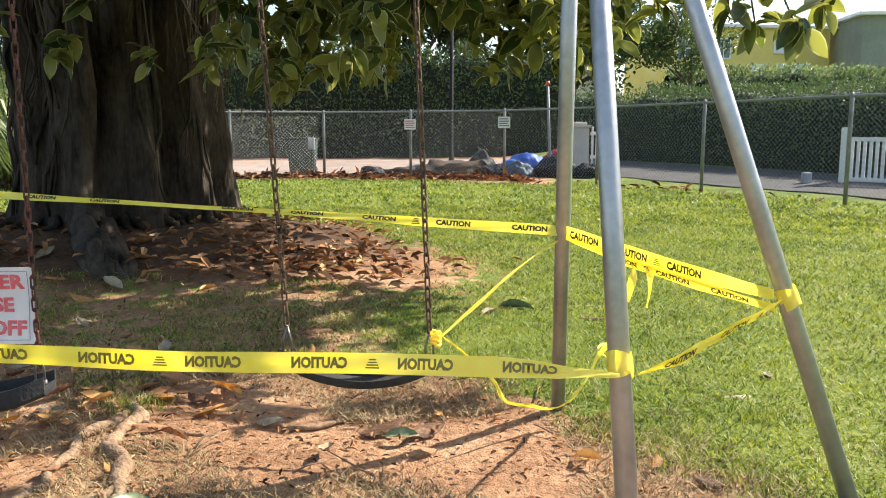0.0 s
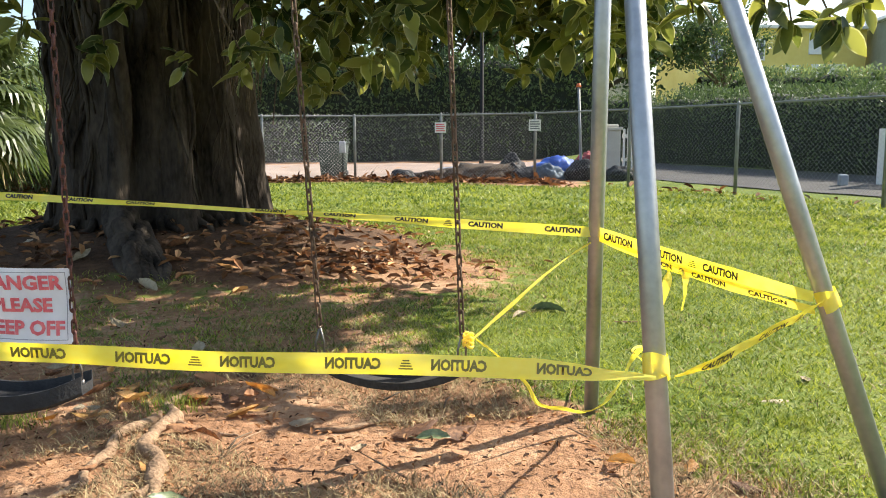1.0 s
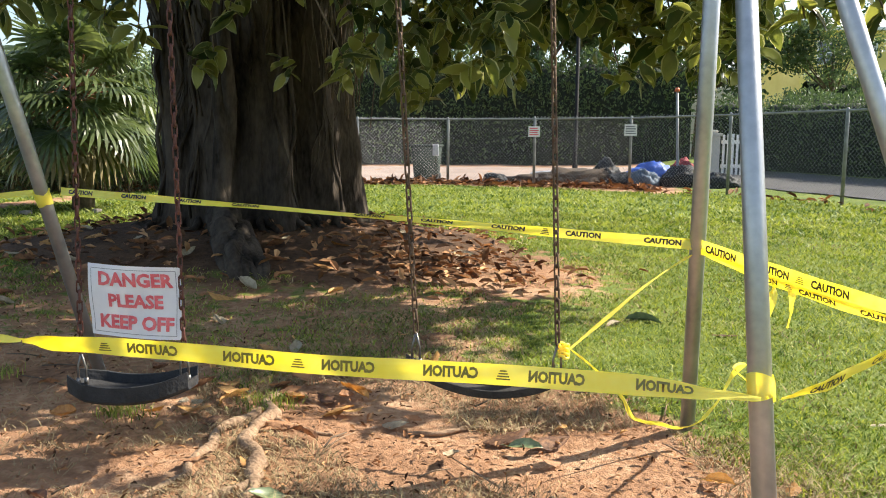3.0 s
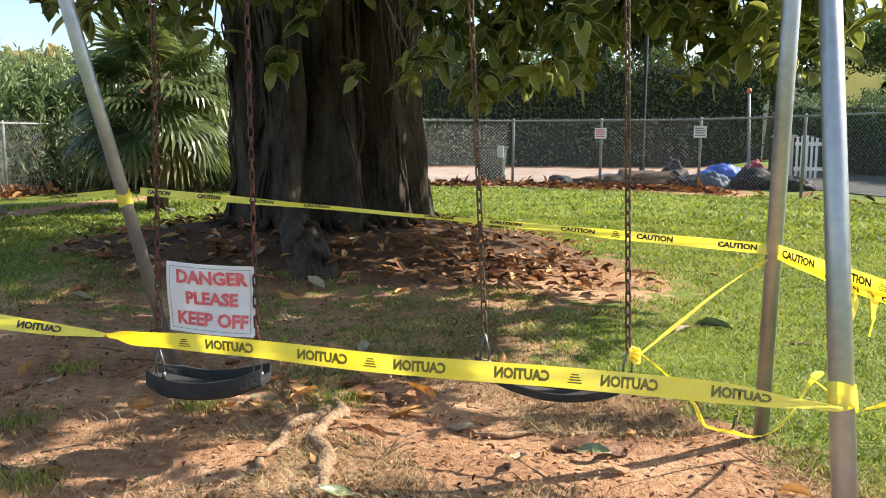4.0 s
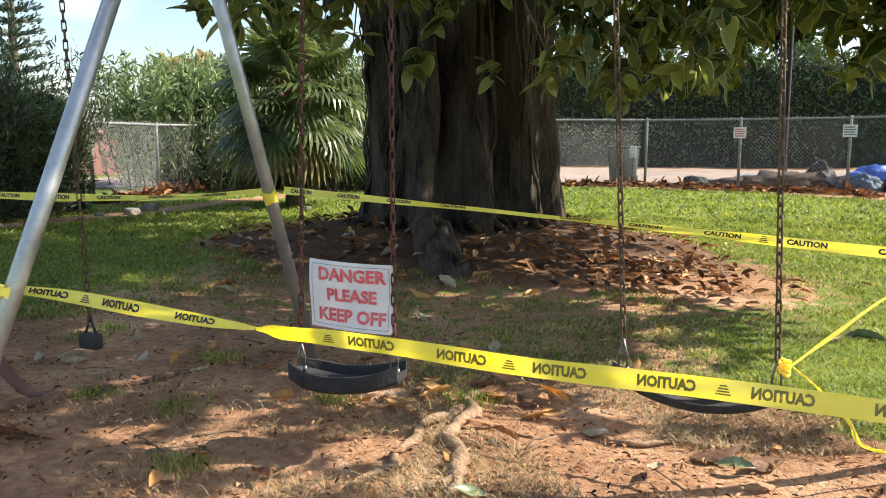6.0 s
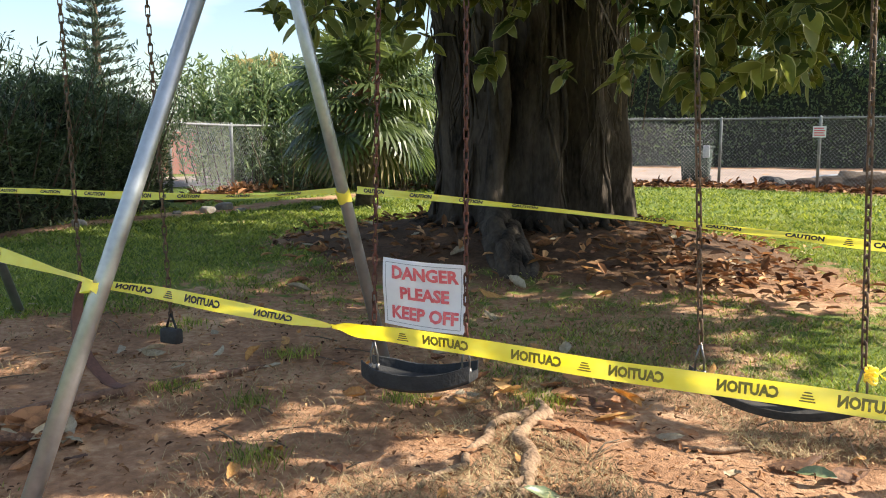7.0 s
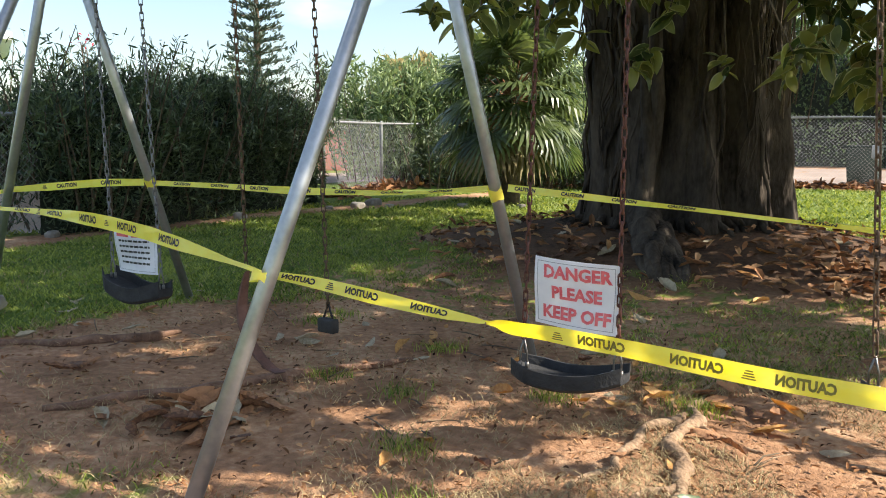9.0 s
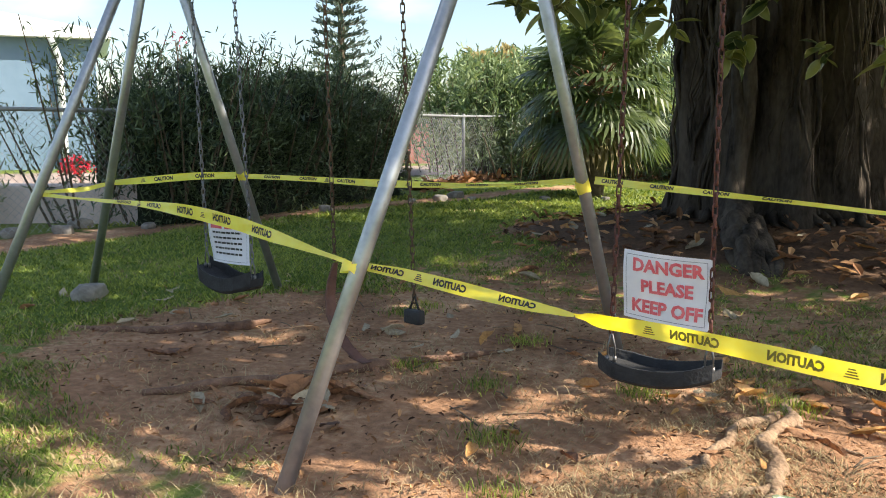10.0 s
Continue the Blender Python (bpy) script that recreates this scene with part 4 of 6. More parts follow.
tape("thin yellow caution tape between the end legs", [(-5.139, 2.64, 0.697), (-4.893, 2.357, 0.686), (-4.719, 2.079, 0.696), (-4.497, 1.974, 0.704)], [0.02, 0.03, 0.02, 0.02], 30, words=False)
tape("doubled yellow caution tape between two legs", [(0.387, 3.11, 0.681), (0.517, 2.962, 0.651), (0.72, 2.718, 0.609), (0.886, 2.512, 0.584)], [0.05, 0.05, 0.048, 0.03], 8, start=0.09, gap=0.2)
tape("second strip of yellow caution tape between two legs", [(0.397, 3.111, 0.666), (0.538, 2.937, 0.618), (0.722, 2.709, 0.577), (0.888, 2.502, 0.549)], [0.03, 0.035, 0.035, 0.025], 25, start=0.25, gap=0.2)
tape("slack yellow caution tape between front and outer legs", [(0.426, 2.049, 0.495), (0.546, 2.15, 0.504), (0.686, 2.291, 0.529), (0.827, 2.414, 0.558), (0.897, 2.476, 0.579)], [0.012, 0.042, 0.042, 0.042, 0.02], [50, 20, 30, 35, 50], start=0.15, gap=0.25)
tape("loose end of yellow caution tape hanging", [(0.579, 2.887, 0.609), (0.576, 2.877, 0.56), (0.553, 2.865, 0.491)], [0.02, 0.028, 0.025], 40, words=False)
tape("loose end of yellow caution tape hanging", [(0.619, 2.836, 0.61), (0.621, 2.827, 0.552), (0.609, 2.806, 0.483)], [0.02, 0.028, 0.024], -30, words=False)
tape("thin yellow caution tape tied from the leg to a chain", [(0.383, 3.137, 0.661), (0.225, 2.976, 0.582), (0.083, 2.836, 0.484), (-0.029, 2.727, 0.406)], [0.006, 0.007, 0.013, 0.007], [60, 60, 40, 60], words=False)
tape("slack loop of yellow caution tape near the ground", [(-0.02, 2.728, 0.406), (0.061, 2.807, 0.32), (0.142, 2.903, 0.213), (0.184, 2.969, 0.126), (0.263, 3.039, 0.088), (0.372, 3.103, 0.059), (0.458, 3.14, 0.117), (0.532, 3.184, 0.235), (0.55, 3.097, 0.294), (0.449, 2.726, 0.373), (0.406, 2.084, 0.485)], [0.006, 0.008, 0.012, 0.014, 0.018, 0.022, 0.022, 0.024, 0.012, 0.008, 0.008], [60, 40, 20, 50, 30, 60, 20, 30, 60, 60, 60], words=False)
tape_band("yellow caution tape wound round a steel leg", FEET["right"][1], APEX["right"], 0.494)
tape_band("yellow caution tape wound round a steel leg", FEET["right"][2], APEX["right"], 0.569)
tape_band("yellow caution tape wound round a steel leg", FEET["middle"][0], APEX["middle"], 0.796)
tape_band("yellow caution tape wound round a steel leg", FEET["left"][0], APEX["left"], 0.754)
tape_band("yellow caution tape wound round a steel leg", FEET["middle"][1], APEX["middle"], 0.609, 0.022)
knot = thing("tape_knot", "knotted yellow tape at the end of a chain", "caution tape", (-0.043, 2.712, 0.406))
bm = bmesh.new()
for k in range(4):
    tube(bm, [(0.014 * math.cos(t + k), 0.014 * math.sin(t + k), 0.011 * (k - 1.5) + 0.006 * math.sin(2 * t + k)) for t in [0.6283 * j for j in range(11)]], 0.0048, 6)
part("wrap", bm, TAPE, knot)


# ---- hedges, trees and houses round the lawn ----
# brighter green than LEAF_OLEANDER, shared by several shrubs and the upper hedge
LEAF_LIGHT = mat("bright_green_leaf", (0.06, 0.105, 0.04), (0.25, 0.315, 0.135), 0.5, 1.0, translucent=0.25, random_amount=0.5, island=True, bump=0)
LEAF_PALM = mat("palm_leaf", (0.035, 0.06, 0.02), (0.18, 0.22, 0.08), 0.36, 2.0, translucent=0.32, random_amount=0.4, island=True, bump=0)
LEAF_DRYPALM = mat("dry_palm_leaf", (0.13, 0.095, 0.04), (0.3, 0.24, 0.11), 0.8, 2.0, random_amount=0.4, island=True, bump=0)
# needle colour lightened to give the far pine its haze
LEAF_PINE = mat("hazy_pine_needles", (0.06, 0.085, 0.07), (0.16, 0.2, 0.17), 0.7, 1.0, random_amount=0.4, island=True, bump=0)
LEAF_GOLD = mat("yellowing_leaf", (0.2, 0.18, 0.07), (0.4, 0.34, 0.16), 0.6, 1.0, translucent=0.3, random_amount=0.4, island=True, bump=0)
RED_FLOWER = mat("red_petal", (0.45, 0.02, 0.03), (0.7, 0.06, 0.08), 0.6, 3, translucent=0.2, random_amount=0.3, island=True, bump=0)


def shoots(name, label, spots, height, spread, per, leaf, material, category="shrub", stems=True, narrow=0.16, lean=0.25):
    """Shrubs of upright leafy stems: long narrow leaves along every shoot."""
    x0, y0 = spots[0]
    root = thing(name, label, category, (x0, y0, gz(x0, y0)))
    off = np.array(root.location)
    at, way, bm = [], [], bmesh.new()
    for x, y in spots:
        z = gz(x, y)
        for k in range(per):
            a, r = random.uniform(0, 6.283), spread * math.sqrt(random.random())
            h = height * random.uniform(0.55, 1.08)
            d = Vector((math.cos(a) * lean, math.sin(a) * lean, 1)).normalized()
            b = Vector((x + math.cos(a) * r, y + math.sin(a) * r, z))
            tip = b + d * h
            if stems and k % 3 == 0:
                tube(bm, [b - root.location, b.lerp(tip, 0.5) - root.location, tip - root.location], [0.015, 0.01, 0.004], 5, False)
            n = int(h / 0.034)
            t = np.sort(RNG.random(n)) ** 0.75
            p = np.array(b)[None] + np.array(d)[None] * (h * t)[:, None] + 0.05 * RNG.normal(size=(n, 3))
            at.append(p)
            w = unit(n) * 0.9 + np.array([0, 0, 0.75])
            way.append(w)
    at, way = np.concatenate(at), np.concatenate(way)
    n = len(at)
    L = leaf * (0.6 + 0.7 * RNG.random(n))
    leaf_mesh("foliage", at - off, way, unit(n), L, L * narrow * (0.8 + 0.5 * RNG.random(n)), material, root, 0.1)
    if stems:
        tagged(part("stem_mass", bm, TWIG, root), kind="stuff")
    return root


def line_spots(path, step, jitter):
    out = []
    for (ax, ay), (bx, by) in zip(path, path[1:]):
        n = max(1, int(math.hypot(bx - ax, by - ay) / step))
        out += [(ax + (bx - ax) * (k + 0.5) / n + random.uniform(-jitter, jitter), ay + (by - ay) * (k + 0.5) / n + random.uniform(-jitter, jitter)) for k in range(n)]
    return out


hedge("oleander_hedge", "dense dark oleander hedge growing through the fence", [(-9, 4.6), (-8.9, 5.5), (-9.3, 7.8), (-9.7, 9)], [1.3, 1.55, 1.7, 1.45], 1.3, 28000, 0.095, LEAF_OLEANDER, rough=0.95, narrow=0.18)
# shoot leaves coloured lighter than the hedge to show its sunlit tips
shoots("oleander_shrub", "dark oleander shoots rising over the fence", line_spots([(-9, 4.3), (-8.8, 6.1), (-9.6, 9)], 0.27, 0.28), 2.1, 0.46, 30, 0.095, mat("lit_oleander_tip", (0.022, 0.046, 0.018), (0.13, 0.17, 0.075), 0.45, 1.0, translucent=0.2, random_amount=0.5, island=True, bump=0), lean=0.42)
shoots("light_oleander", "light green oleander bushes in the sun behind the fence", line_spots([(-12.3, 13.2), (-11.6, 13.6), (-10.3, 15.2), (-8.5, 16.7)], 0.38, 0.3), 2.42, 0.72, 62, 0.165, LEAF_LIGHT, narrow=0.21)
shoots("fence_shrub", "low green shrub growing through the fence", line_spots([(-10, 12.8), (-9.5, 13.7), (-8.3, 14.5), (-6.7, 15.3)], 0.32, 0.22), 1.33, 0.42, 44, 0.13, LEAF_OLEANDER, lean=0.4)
shoots("conifer_shrub", "feathery grey-green shrub at the end of the lawn", line_spots([(-10, 1.8), (-9.8, 3.4)], 0.34, 0.27), 0.78, 0.4, 36, 0.08, LEAF_LIGHT, lean=0.5)


def leaf_ball(name, label, centre, radii, count, leaf, material, category="tree", trunk=None, parent=None):
    """A crown of loose clumps."""
    root = thing(name, label, category, (centre[0], centre[1], gz(centre[0], centre[1])))
    off = np.array(root.location)
    clumps = unit(26) * (0.35 + 0.65 * RNG.random((26, 1))) * np.array(radii) + np.array(centre)
    pick = RNG.integers(0, 26, count)
    p = clumps[pick] + unit(count) * (RNG.random((count, 1)) ** 0.5) * min(radii) * 0.42
    leaf_mesh("crown", p - off, unit(count) + np.array([0, 0, 0.3]), unit(count) + np.array([0, 0, 1.0]), leaf * (0.6 + 0.8 * RNG.random(count)), leaf * 0.45 * (0.7 + 0.6 * RNG.random(count)), material, root)
    bm = bmesh.new()
    top = Vector(centre) - Vector(root.location)
    r = trunk or 0.12
    tube(bm, [(0, 0, -0.2), (0.1, 0.05, top.z * 0.5), top], [r, r * 0.7, r * 0.3], 10)
    for k in range(5):
        tube(bm, [(0.1, 0.05, top.z * 0.55), Vector(clumps[k * 5]) - Vector(root.location)], [r * 0.4, r * 0.1], 7)
    part("trunk", bm, TWIG, root)
    return root


leaf_ball("yellow_tree", "distant tree with yellowing leaves", (-18.51, 23.45, 2.47), (1.68, 1.68, 1.14), 3500, 0.3, LEAF_GOLD)
leaf_ball("dark_tree", "dark green tree behind the drive", (-2.21, 33.37, 5.04), (4.39, 2.19, 2.63), 9000, 0.28, LEAF_DARK, trunk=0.25)
leaf_ball("dark_tree", "dark green tree behind the drive", (4.26, 33.98, 4.68), (3.25, 2.29, 2.48), 7000, 0.26, LEAF_DARK, trunk=0.25)
leaf_ball("dark_tree", "dark tree behind the fig", (-9.93, 30.72, 4.18), (4, 1.92, 2.08), 7000, 0.28, LEAF_DARK, trunk=0.25)
leaf_ball("round_shrub", "rounded dark green shrub before the yellow house", (8.91, 33.8, 4.46), (1.71, 1.51, 1.41), 4000, 0.16, LEAF_DARK)
leaf_ball("flower_bush", "small bush with bright red bracts", (-13.18, 6.03, 0.42), (0.26, 0.26, 0.16), 420, 0.07, RED_FLOWER, "shrub", 0.03)
leaf_ball("oleander_flowers", "pink-red flowers at the top of the oleander", (-8.91, 5.35, 2.01), (0.14, 0.14, 0.08), 16, 0.045, RED_FLOWER, "flower", 0.02)
hedge("terrace_hedge", "clipped green hedge on the terrace above the lane", [(6, 27.9), (10.3, 27), (15.5, 21.7)], 2.15, 1.6, 9000, 0.12, LEAF_DARK, rough=0.2)
hedge("upper_hedge", "upper row of green hedge below the yellow house", [(8.6, 36.3), (15.6, 36.1), (22.7, 32.5)], 3.3, 1.8, 9000, 0.16, LEAF_LIGHT, rough=0.25)


def norfolk_pine(x, y, base, height):
    root = thing("norfolk_pine", "tall distant conifer with level whorls of branches", "tree", (x, y, gz(x, y)))
    off = np.array(root.location)
    part("trunk", tube(bmesh.new(), [(0, 0, 0), (0, 0, height * 0.6), (0, 0, height)], [0.28, 0.16, 0.03], 9), TWIG, root)
    at, way, bm = [], [], bmesh.new()
    n = 17
    for i in range(n):
        z = base + (height - base) * i / (n - 1)
        r = 1.6 * (1 - i / n) ** 0.7 + 0.25
        for k in range(7):
            a = 6.283 * k / 7 + i * 0.7
            d = np.array([math.cos(a), math.sin(a), 0.22])
            tube(bm, [(0, 0, z), Vector(d * r) + Vector((0, 0, z))], [0.035, 0.012], 5, False)
            t = RNG.random(40)
            at.append(d[None] * (r * t)[:, None] + np.array([0, 0, z]) + 0.07 * RNG.normal(size=(40, 3)))
            way.append(np.tile(d, (40, 1)) + unit(40) * 0.5 + np.array([0, 0, 0.5]))
    at, way = np.concatenate(at), np.concatenate(way)
    leaf_mesh("needles", at, way, unit(len(at)), 0.27, 0.1, LEAF_PINE, root)
    tagged(part("branch_mass", bm, TWIG, root), kind="stuff")


norfolk_pine(-33.5, 29.2, 1.5, 10.4)


PETIOLE = mat("palm_stalk", (0.16, 0.07, 0.035), (0.34, 0.17, 0.08), 0.6, 8, bump=0.2)


def palm_fan(bm, hub, d, size, droop, rng):
    """One pleated fan, whole near the stalk and split into drooping fingers beyond."""
    side = d.cross(Vector((0, 0, 1)))
    side = side.normalized() if side.length > 0.05 else Vector((1, 0, 0))
    up = side.cross(d).normalized()
    n = 26
    inner = []
    for j in range(n + 1):
        b = (j / n - 0.5) * 4.6
        w = d * math.cos(b) + side * math.sin(b)
        R = size * (1 - 0.06 * b * b * 0.4)
        pleat = 0.02 if j % 2 else -0.02
        inner.append((w, R, bm.verts.new(hub + w * R * 0.5 + up * (pleat + 0.04 * math.cos(b)))))
    c = bm.verts.new(hub)
    for (w0, r0, v0), (w1, r1, v1) in zip(inner, inner[1:]):
        bm.faces.new((c, v0, v1))
        w = (w0 + w1).normalized()
        R = (r0 + r1) / 2 * rng.uniform(0.9, 1.08)
        m0, m1 = bm.verts.new(hub + w0 * r0 * 0.78 + up * 0.01 - Vector((0, 0, droop * 0.35))), bm.verts.new(hub + (w0 * 0.45 + w1 * 0.55).normalized() * r1 * 0.78 + up * 0.02 - Vector((0, 0, droop * 0.35)))
        t = bm.verts.new(hub + w * R - Vector((0, 0, droop * rng.uniform(0.7, 1.5))))
        bm.faces.new((v0, m0, m1, v1)), bm.faces.new((m0, t, m1))


def fan_palm():
    x, y = -6.88, 10.95
    root = thing("fan_palm", "bushy fan palm with big pleated fronds beside the fence", "palm", (x, y, gz(x, y)))
    root.scale = (0.78, 0.78, 0.78)
    rng = random.Random(11)
    part("stem", tube(bmesh.new(), [(0, 0, -0.1), (0.05, 0, 0.9), (0, 0, 2.05)], [0.2, 0.17, 0.13], 12), TWIG, root)
    top = Vector((0, 0, 2.02))
    for k in range(54):
        a = 2.39996 * k + rng.uniform(-0.3, 0.3)
        lift = 1.3 - 2.35 * (k / 53) ** 0.9 + rng.uniform(-0.25, 0.25)
        d = Vector((math.cos(a) * math.cos(lift), math.sin(a) * math.cos(lift), math.sin(lift)))
        r = rng.uniform(0.75, 1.15)
        bend = top + d * r * 0.6 + Vector((0, 0, 0.05))
        hub = top + d * r - Vector((0, 0, 0.1 * r * math.cos(lift)))
        dry = lift < -0.6
        fan_dir = (d + Vector((0, 0, -0.35 * math.cos(lift)))).normalized()
        bm = bmesh.new()
        palm_fan(bm, hub, fan_dir, rng.uniform(0.68, 1.0), rng.uniform(0.12, 0.34), rng)
        frond = part("frond", bm, LEAF_DRYPALM if dry and k % 4 == 0 else LEAF_PALM, root, "dry brown hanging frond" if dry and k % 4 == 0 else "", smooth=False)
        part("stalk", tube(bmesh.new(), [top, bend, hub], [0.02, 0.013, 0.01], 6), PETIOLE, frond)


fan_palm()

YELLOW_WALL = mat("yellow_render", (0.7, 0.54, 0.14), (0.8, 0.66, 0.22), 0.9, 0.7, bump=0.1)
WHITE_PAINT = mat("white_paint", (0.7, 0.7, 0.68), (0.82, 0.82, 0.8), 0.6, 2.0, bump=0.08)
BLUE_WALL = mat("blue_render", (0.12, 0.19, 0.26), (0.17, 0.25, 0.33), 0.85, 0.7, bump=0.1)
GREEN_WALL = mat("grey_green_render", (0.2, 0.22, 0.17), (0.3, 0.31, 0.25), 0.9, 0.7, bump=0.1)
SALMON = mat("salmon_render", (0.5, 0.2, 0.15), (0.62, 0.28, 0.21), 0.9, 1.0, bump=0.1)
DARK_GLASS = mat("window_glass", (0.05, 0.06, 0.08), (0.1, 0.12, 0.15), 0.12, 1.0, bump=0, spec=0.8)
LIMESTONE = mat("limestone", (0.13, 0.115, 0.095), (0.34, 0.31, 0.265), 0.9, 6.0, bump=0.6, bump_scale=20)
PLASTIC_GREEN = mat("dark_green_plastic", (0.012, 0.022, 0.018), (0.03, 0.045, 0.038), 0.85, 4, spec=0.15)
BLACK_PLASTIC = mat("black_bag", (0.008, 0.009, 0.011), (0.024, 0.026, 0.03), 0.6, 5, bump=0.6, bump_scale=14, spec=0.15)
BLUE_TARP = mat("blue_tarpaulin", (0.015, 0.06, 0.32), (0.05, 0.14, 0.5), 0.45, 4, bump=0.5, bump_scale=10)
PALE_BAG = mat("pale_sheet", (0.2, 0.23, 0.27), (0.42, 0.45, 0.48), 0.5, 4, bump=0.4, bump_scale=12)
BRUSH = mat("brushwood", (0.028, 0.019, 0.013), (0.11, 0.075, 0.047), 0.95, 6, bump=0.7, bump_scale=25)
RED_CLOTH = mat("red_cloth", (0.16, 0.015, 0.02), (0.3, 0.04, 0.05), 0.8, 5, bump=0.3)
CREAM = mat("cream_render", (0.5, 0.45, 0.37), (0.62, 0.57, 0.48), 0.9, 3.0, bump=0.2)


def house(name, label, origin, turn, wide, deep, floor, eave, wall, windows, roof_h=1.1, over=0.35):
    """A rendered house with a hipped white roof and framed windows on its front."""
    root = thing(name, label, "house", (*origin, floor))
    root.rotation_euler = (0, 0, radians(turn))
    h = eave - floor
    part("wall", block(bmesh.new(), (0, 0, -4), (wide, deep, h)), wall, root, smooth=False)
    bm = bmesh.new()
    lo = [bm.verts.new(p) for p in ((-over, -over, h), (wide + over, -over, h), (wide + over, deep + over, h), (-over, deep + over, h))]
    mid = [bm.verts.new(v.co + Vector((0, 0, 0.16))) for v in lo]
    top = [bm.verts.new(p) for p in ((deep / 2, deep / 2, h + roof_h), (wide - deep / 2, deep / 2, h + roof_h))]
    bm.faces.new(lo[::-1])
    for k in range(4):
        bm.faces.new((lo[k], lo[(k + 1) % 4], mid[(k + 1) % 4], mid[k]))
    bm.faces.new((mid[0], mid[1], top[1], top[0])), bm.faces.new((mid[1], mid[2], top[1])), bm.faces.new((mid[2], mid[3], top[0], top[1])), bm.faces.new((mid[3], mid[0], top[0]))
    part("roof", bm, WHITE_PAINT, root, "white stepped lime-washed roof", smooth=False)
    for wx, wz, ww, wh, closed in windows:
        win = part("window", block(bmesh.new(), (wx, -0.03, wz), (wx + ww, 0.05, wz + wh)), WHITE_PAINT if closed else DARK_GLASS, root, smooth=False)
        bm = bmesh.new()
        for lo_, hi_ in (((wx - 0.08, -0.06, wz - 0.08), (wx, 0.02, wz + wh + 0.08)), ((wx + ww, -0.06, wz - 0.08), (wx + ww + 0.08, 0.02, wz + wh + 0.08)), ((wx, -0.06, wz + wh), (wx + ww, 0.02, wz + wh + 0.08)), ((wx - 0.05, -0.1, wz - 0.08), (wx + ww + 0.05, 0.02, wz)), ((wx + ww / 2 - 0.025, -0.05, wz), (wx + ww / 2 + 0.025, 0.02, wz + wh)), ((wx, -0.045, wz + wh / 2 - 0.025), (wx + ww, 0.02, wz + wh / 2 + 0.025))):
            block(bm, lo_, hi_)
        part("window_frame", bm, WHITE_PAINT, win, smooth=False)
    return root


house("yellow_house", "bright yellow two-storey house with a white roof", (11.1, 48.0), 9.0, 9.9, 6.0, 3.7, 6.7, YELLOW_WALL, [(0.9, 1.3, 0.8, 1.1, False), (3.2, 1.35, 0.7, 1.0, False), (6.6, 1.7, 0.7, 1.0, True), (5.3, 0.35, 0.7, 0.6, True), (6.8, 0.2, 0.6, 0.8, True), (7.8, 0.2, 0.8, 0.8, True)])
house("green_house", "grey-green rendered house wall among the trees", (21.0, 45.9), -4, 8, 6, 3.8, 7.0, GREEN_WALL, [(1.6, 1.9, 0.8, 1.2, False)])
house("white_house", "pale building glimpsed through the leaves", (1.5, 42.5), 0, 6, 5, 2.3, 4.2, CREAM, [(1.0, 0.8, 0.8, 0.9, False), (3.4, 0.8, 0.8, 0.9, False)])
blue = house("blue_house", "pale blue rendered house with white eaves", (-22.1, 3.1), 65.0, 6.9, 5.0, 0.0, 3.0, BLUE_WALL, [(3.65, 1.1, 0.75, 0.8, False)], 0.9, 0.35)
part("downpipe", tube(bmesh.new(), [(6.0, -0.3, 3.0), (6.05, -0.2, 2.85), (6.15, -0.08, 2.5), (6.15, -0.08, -2)], 0.075, 8), WHITE_PAINT, blue, "white downpipe")

salmon = thing("salmon_wall", "low salmon-coloured garden wall", "wall", (-15.76, 16.08, 0.1))
bm = bmesh.new()
block(bm, (-1.2, -0.12, -0.5), (0.56, 0.12, 0.96), Matrix.Rotation(radians(42), 4, "Z"), 0.03)
block(bm, (-1.25, -0.16, 0.96), (0.6, 0.16, 1.02), Matrix.Rotation(radians(42), 4, "Z"), 0.015)
part("masonry", bm, SALMON, salmon, smooth=False)
# block added in place of the paved drive, its pink brightened for sunlight
low = thing("drive_stand_in", "pale block standing in for the sunlit drive beyond the lawn", "wall", (-9.2, 4.35, 0.0))
bm = bmesh.new()
block(bm, (-1.9, -0.15, -0.2), (0.8, 0.15, 0.42), Matrix.Rotation(radians(41), 4, "Z"), 0.03)
part("masonry", bm, mat("sunlit_pink_paving", (0.55, 0.44, 0.38), (0.68, 0.57, 0.5), 0.9, 2.0, bump=0.1), low, smooth=False)
ribbon_road("side_drive", [(-20, 3.2), (-14.8, 8.2), (-13.3, 14.2), (-9.3, 19.2)], 3.2, DRIVE, "pale drive behind the oleander", 0.016)


def stone(x, y, size, flat=0.6, label="rough pale limestone lump on the grass", name="stone"):
    bm = bmesh.new()
    bmesh.ops.create_icosphere(bm, subdivisions=3, radius=1.0)
    seed = Vector((x * 3.1, y * 2.7, size * 9))
    for v in bm.verts:
        k = 1 + 0.35 * noise.noise(v.co * 1.3 + seed) + 0.12 * noise.noise(v.co * 4 + seed)
        q = v.co * k
        v.co = Vector((max(-0.85, min(0.85, q.x)) * size, max(-0.8, min(0.8, q.y)) * size * 0.75, max(-0.7, min(0.75, q.z)) * size * flat))
    ob = part(name, bm, LIMESTONE)
    ob.location, ob.rotation_euler = (x, y, gz(x, y) + size * flat * 0.35), (0, 0, x * 7)
    return tagged(ob, label, "stone", "loose stones")


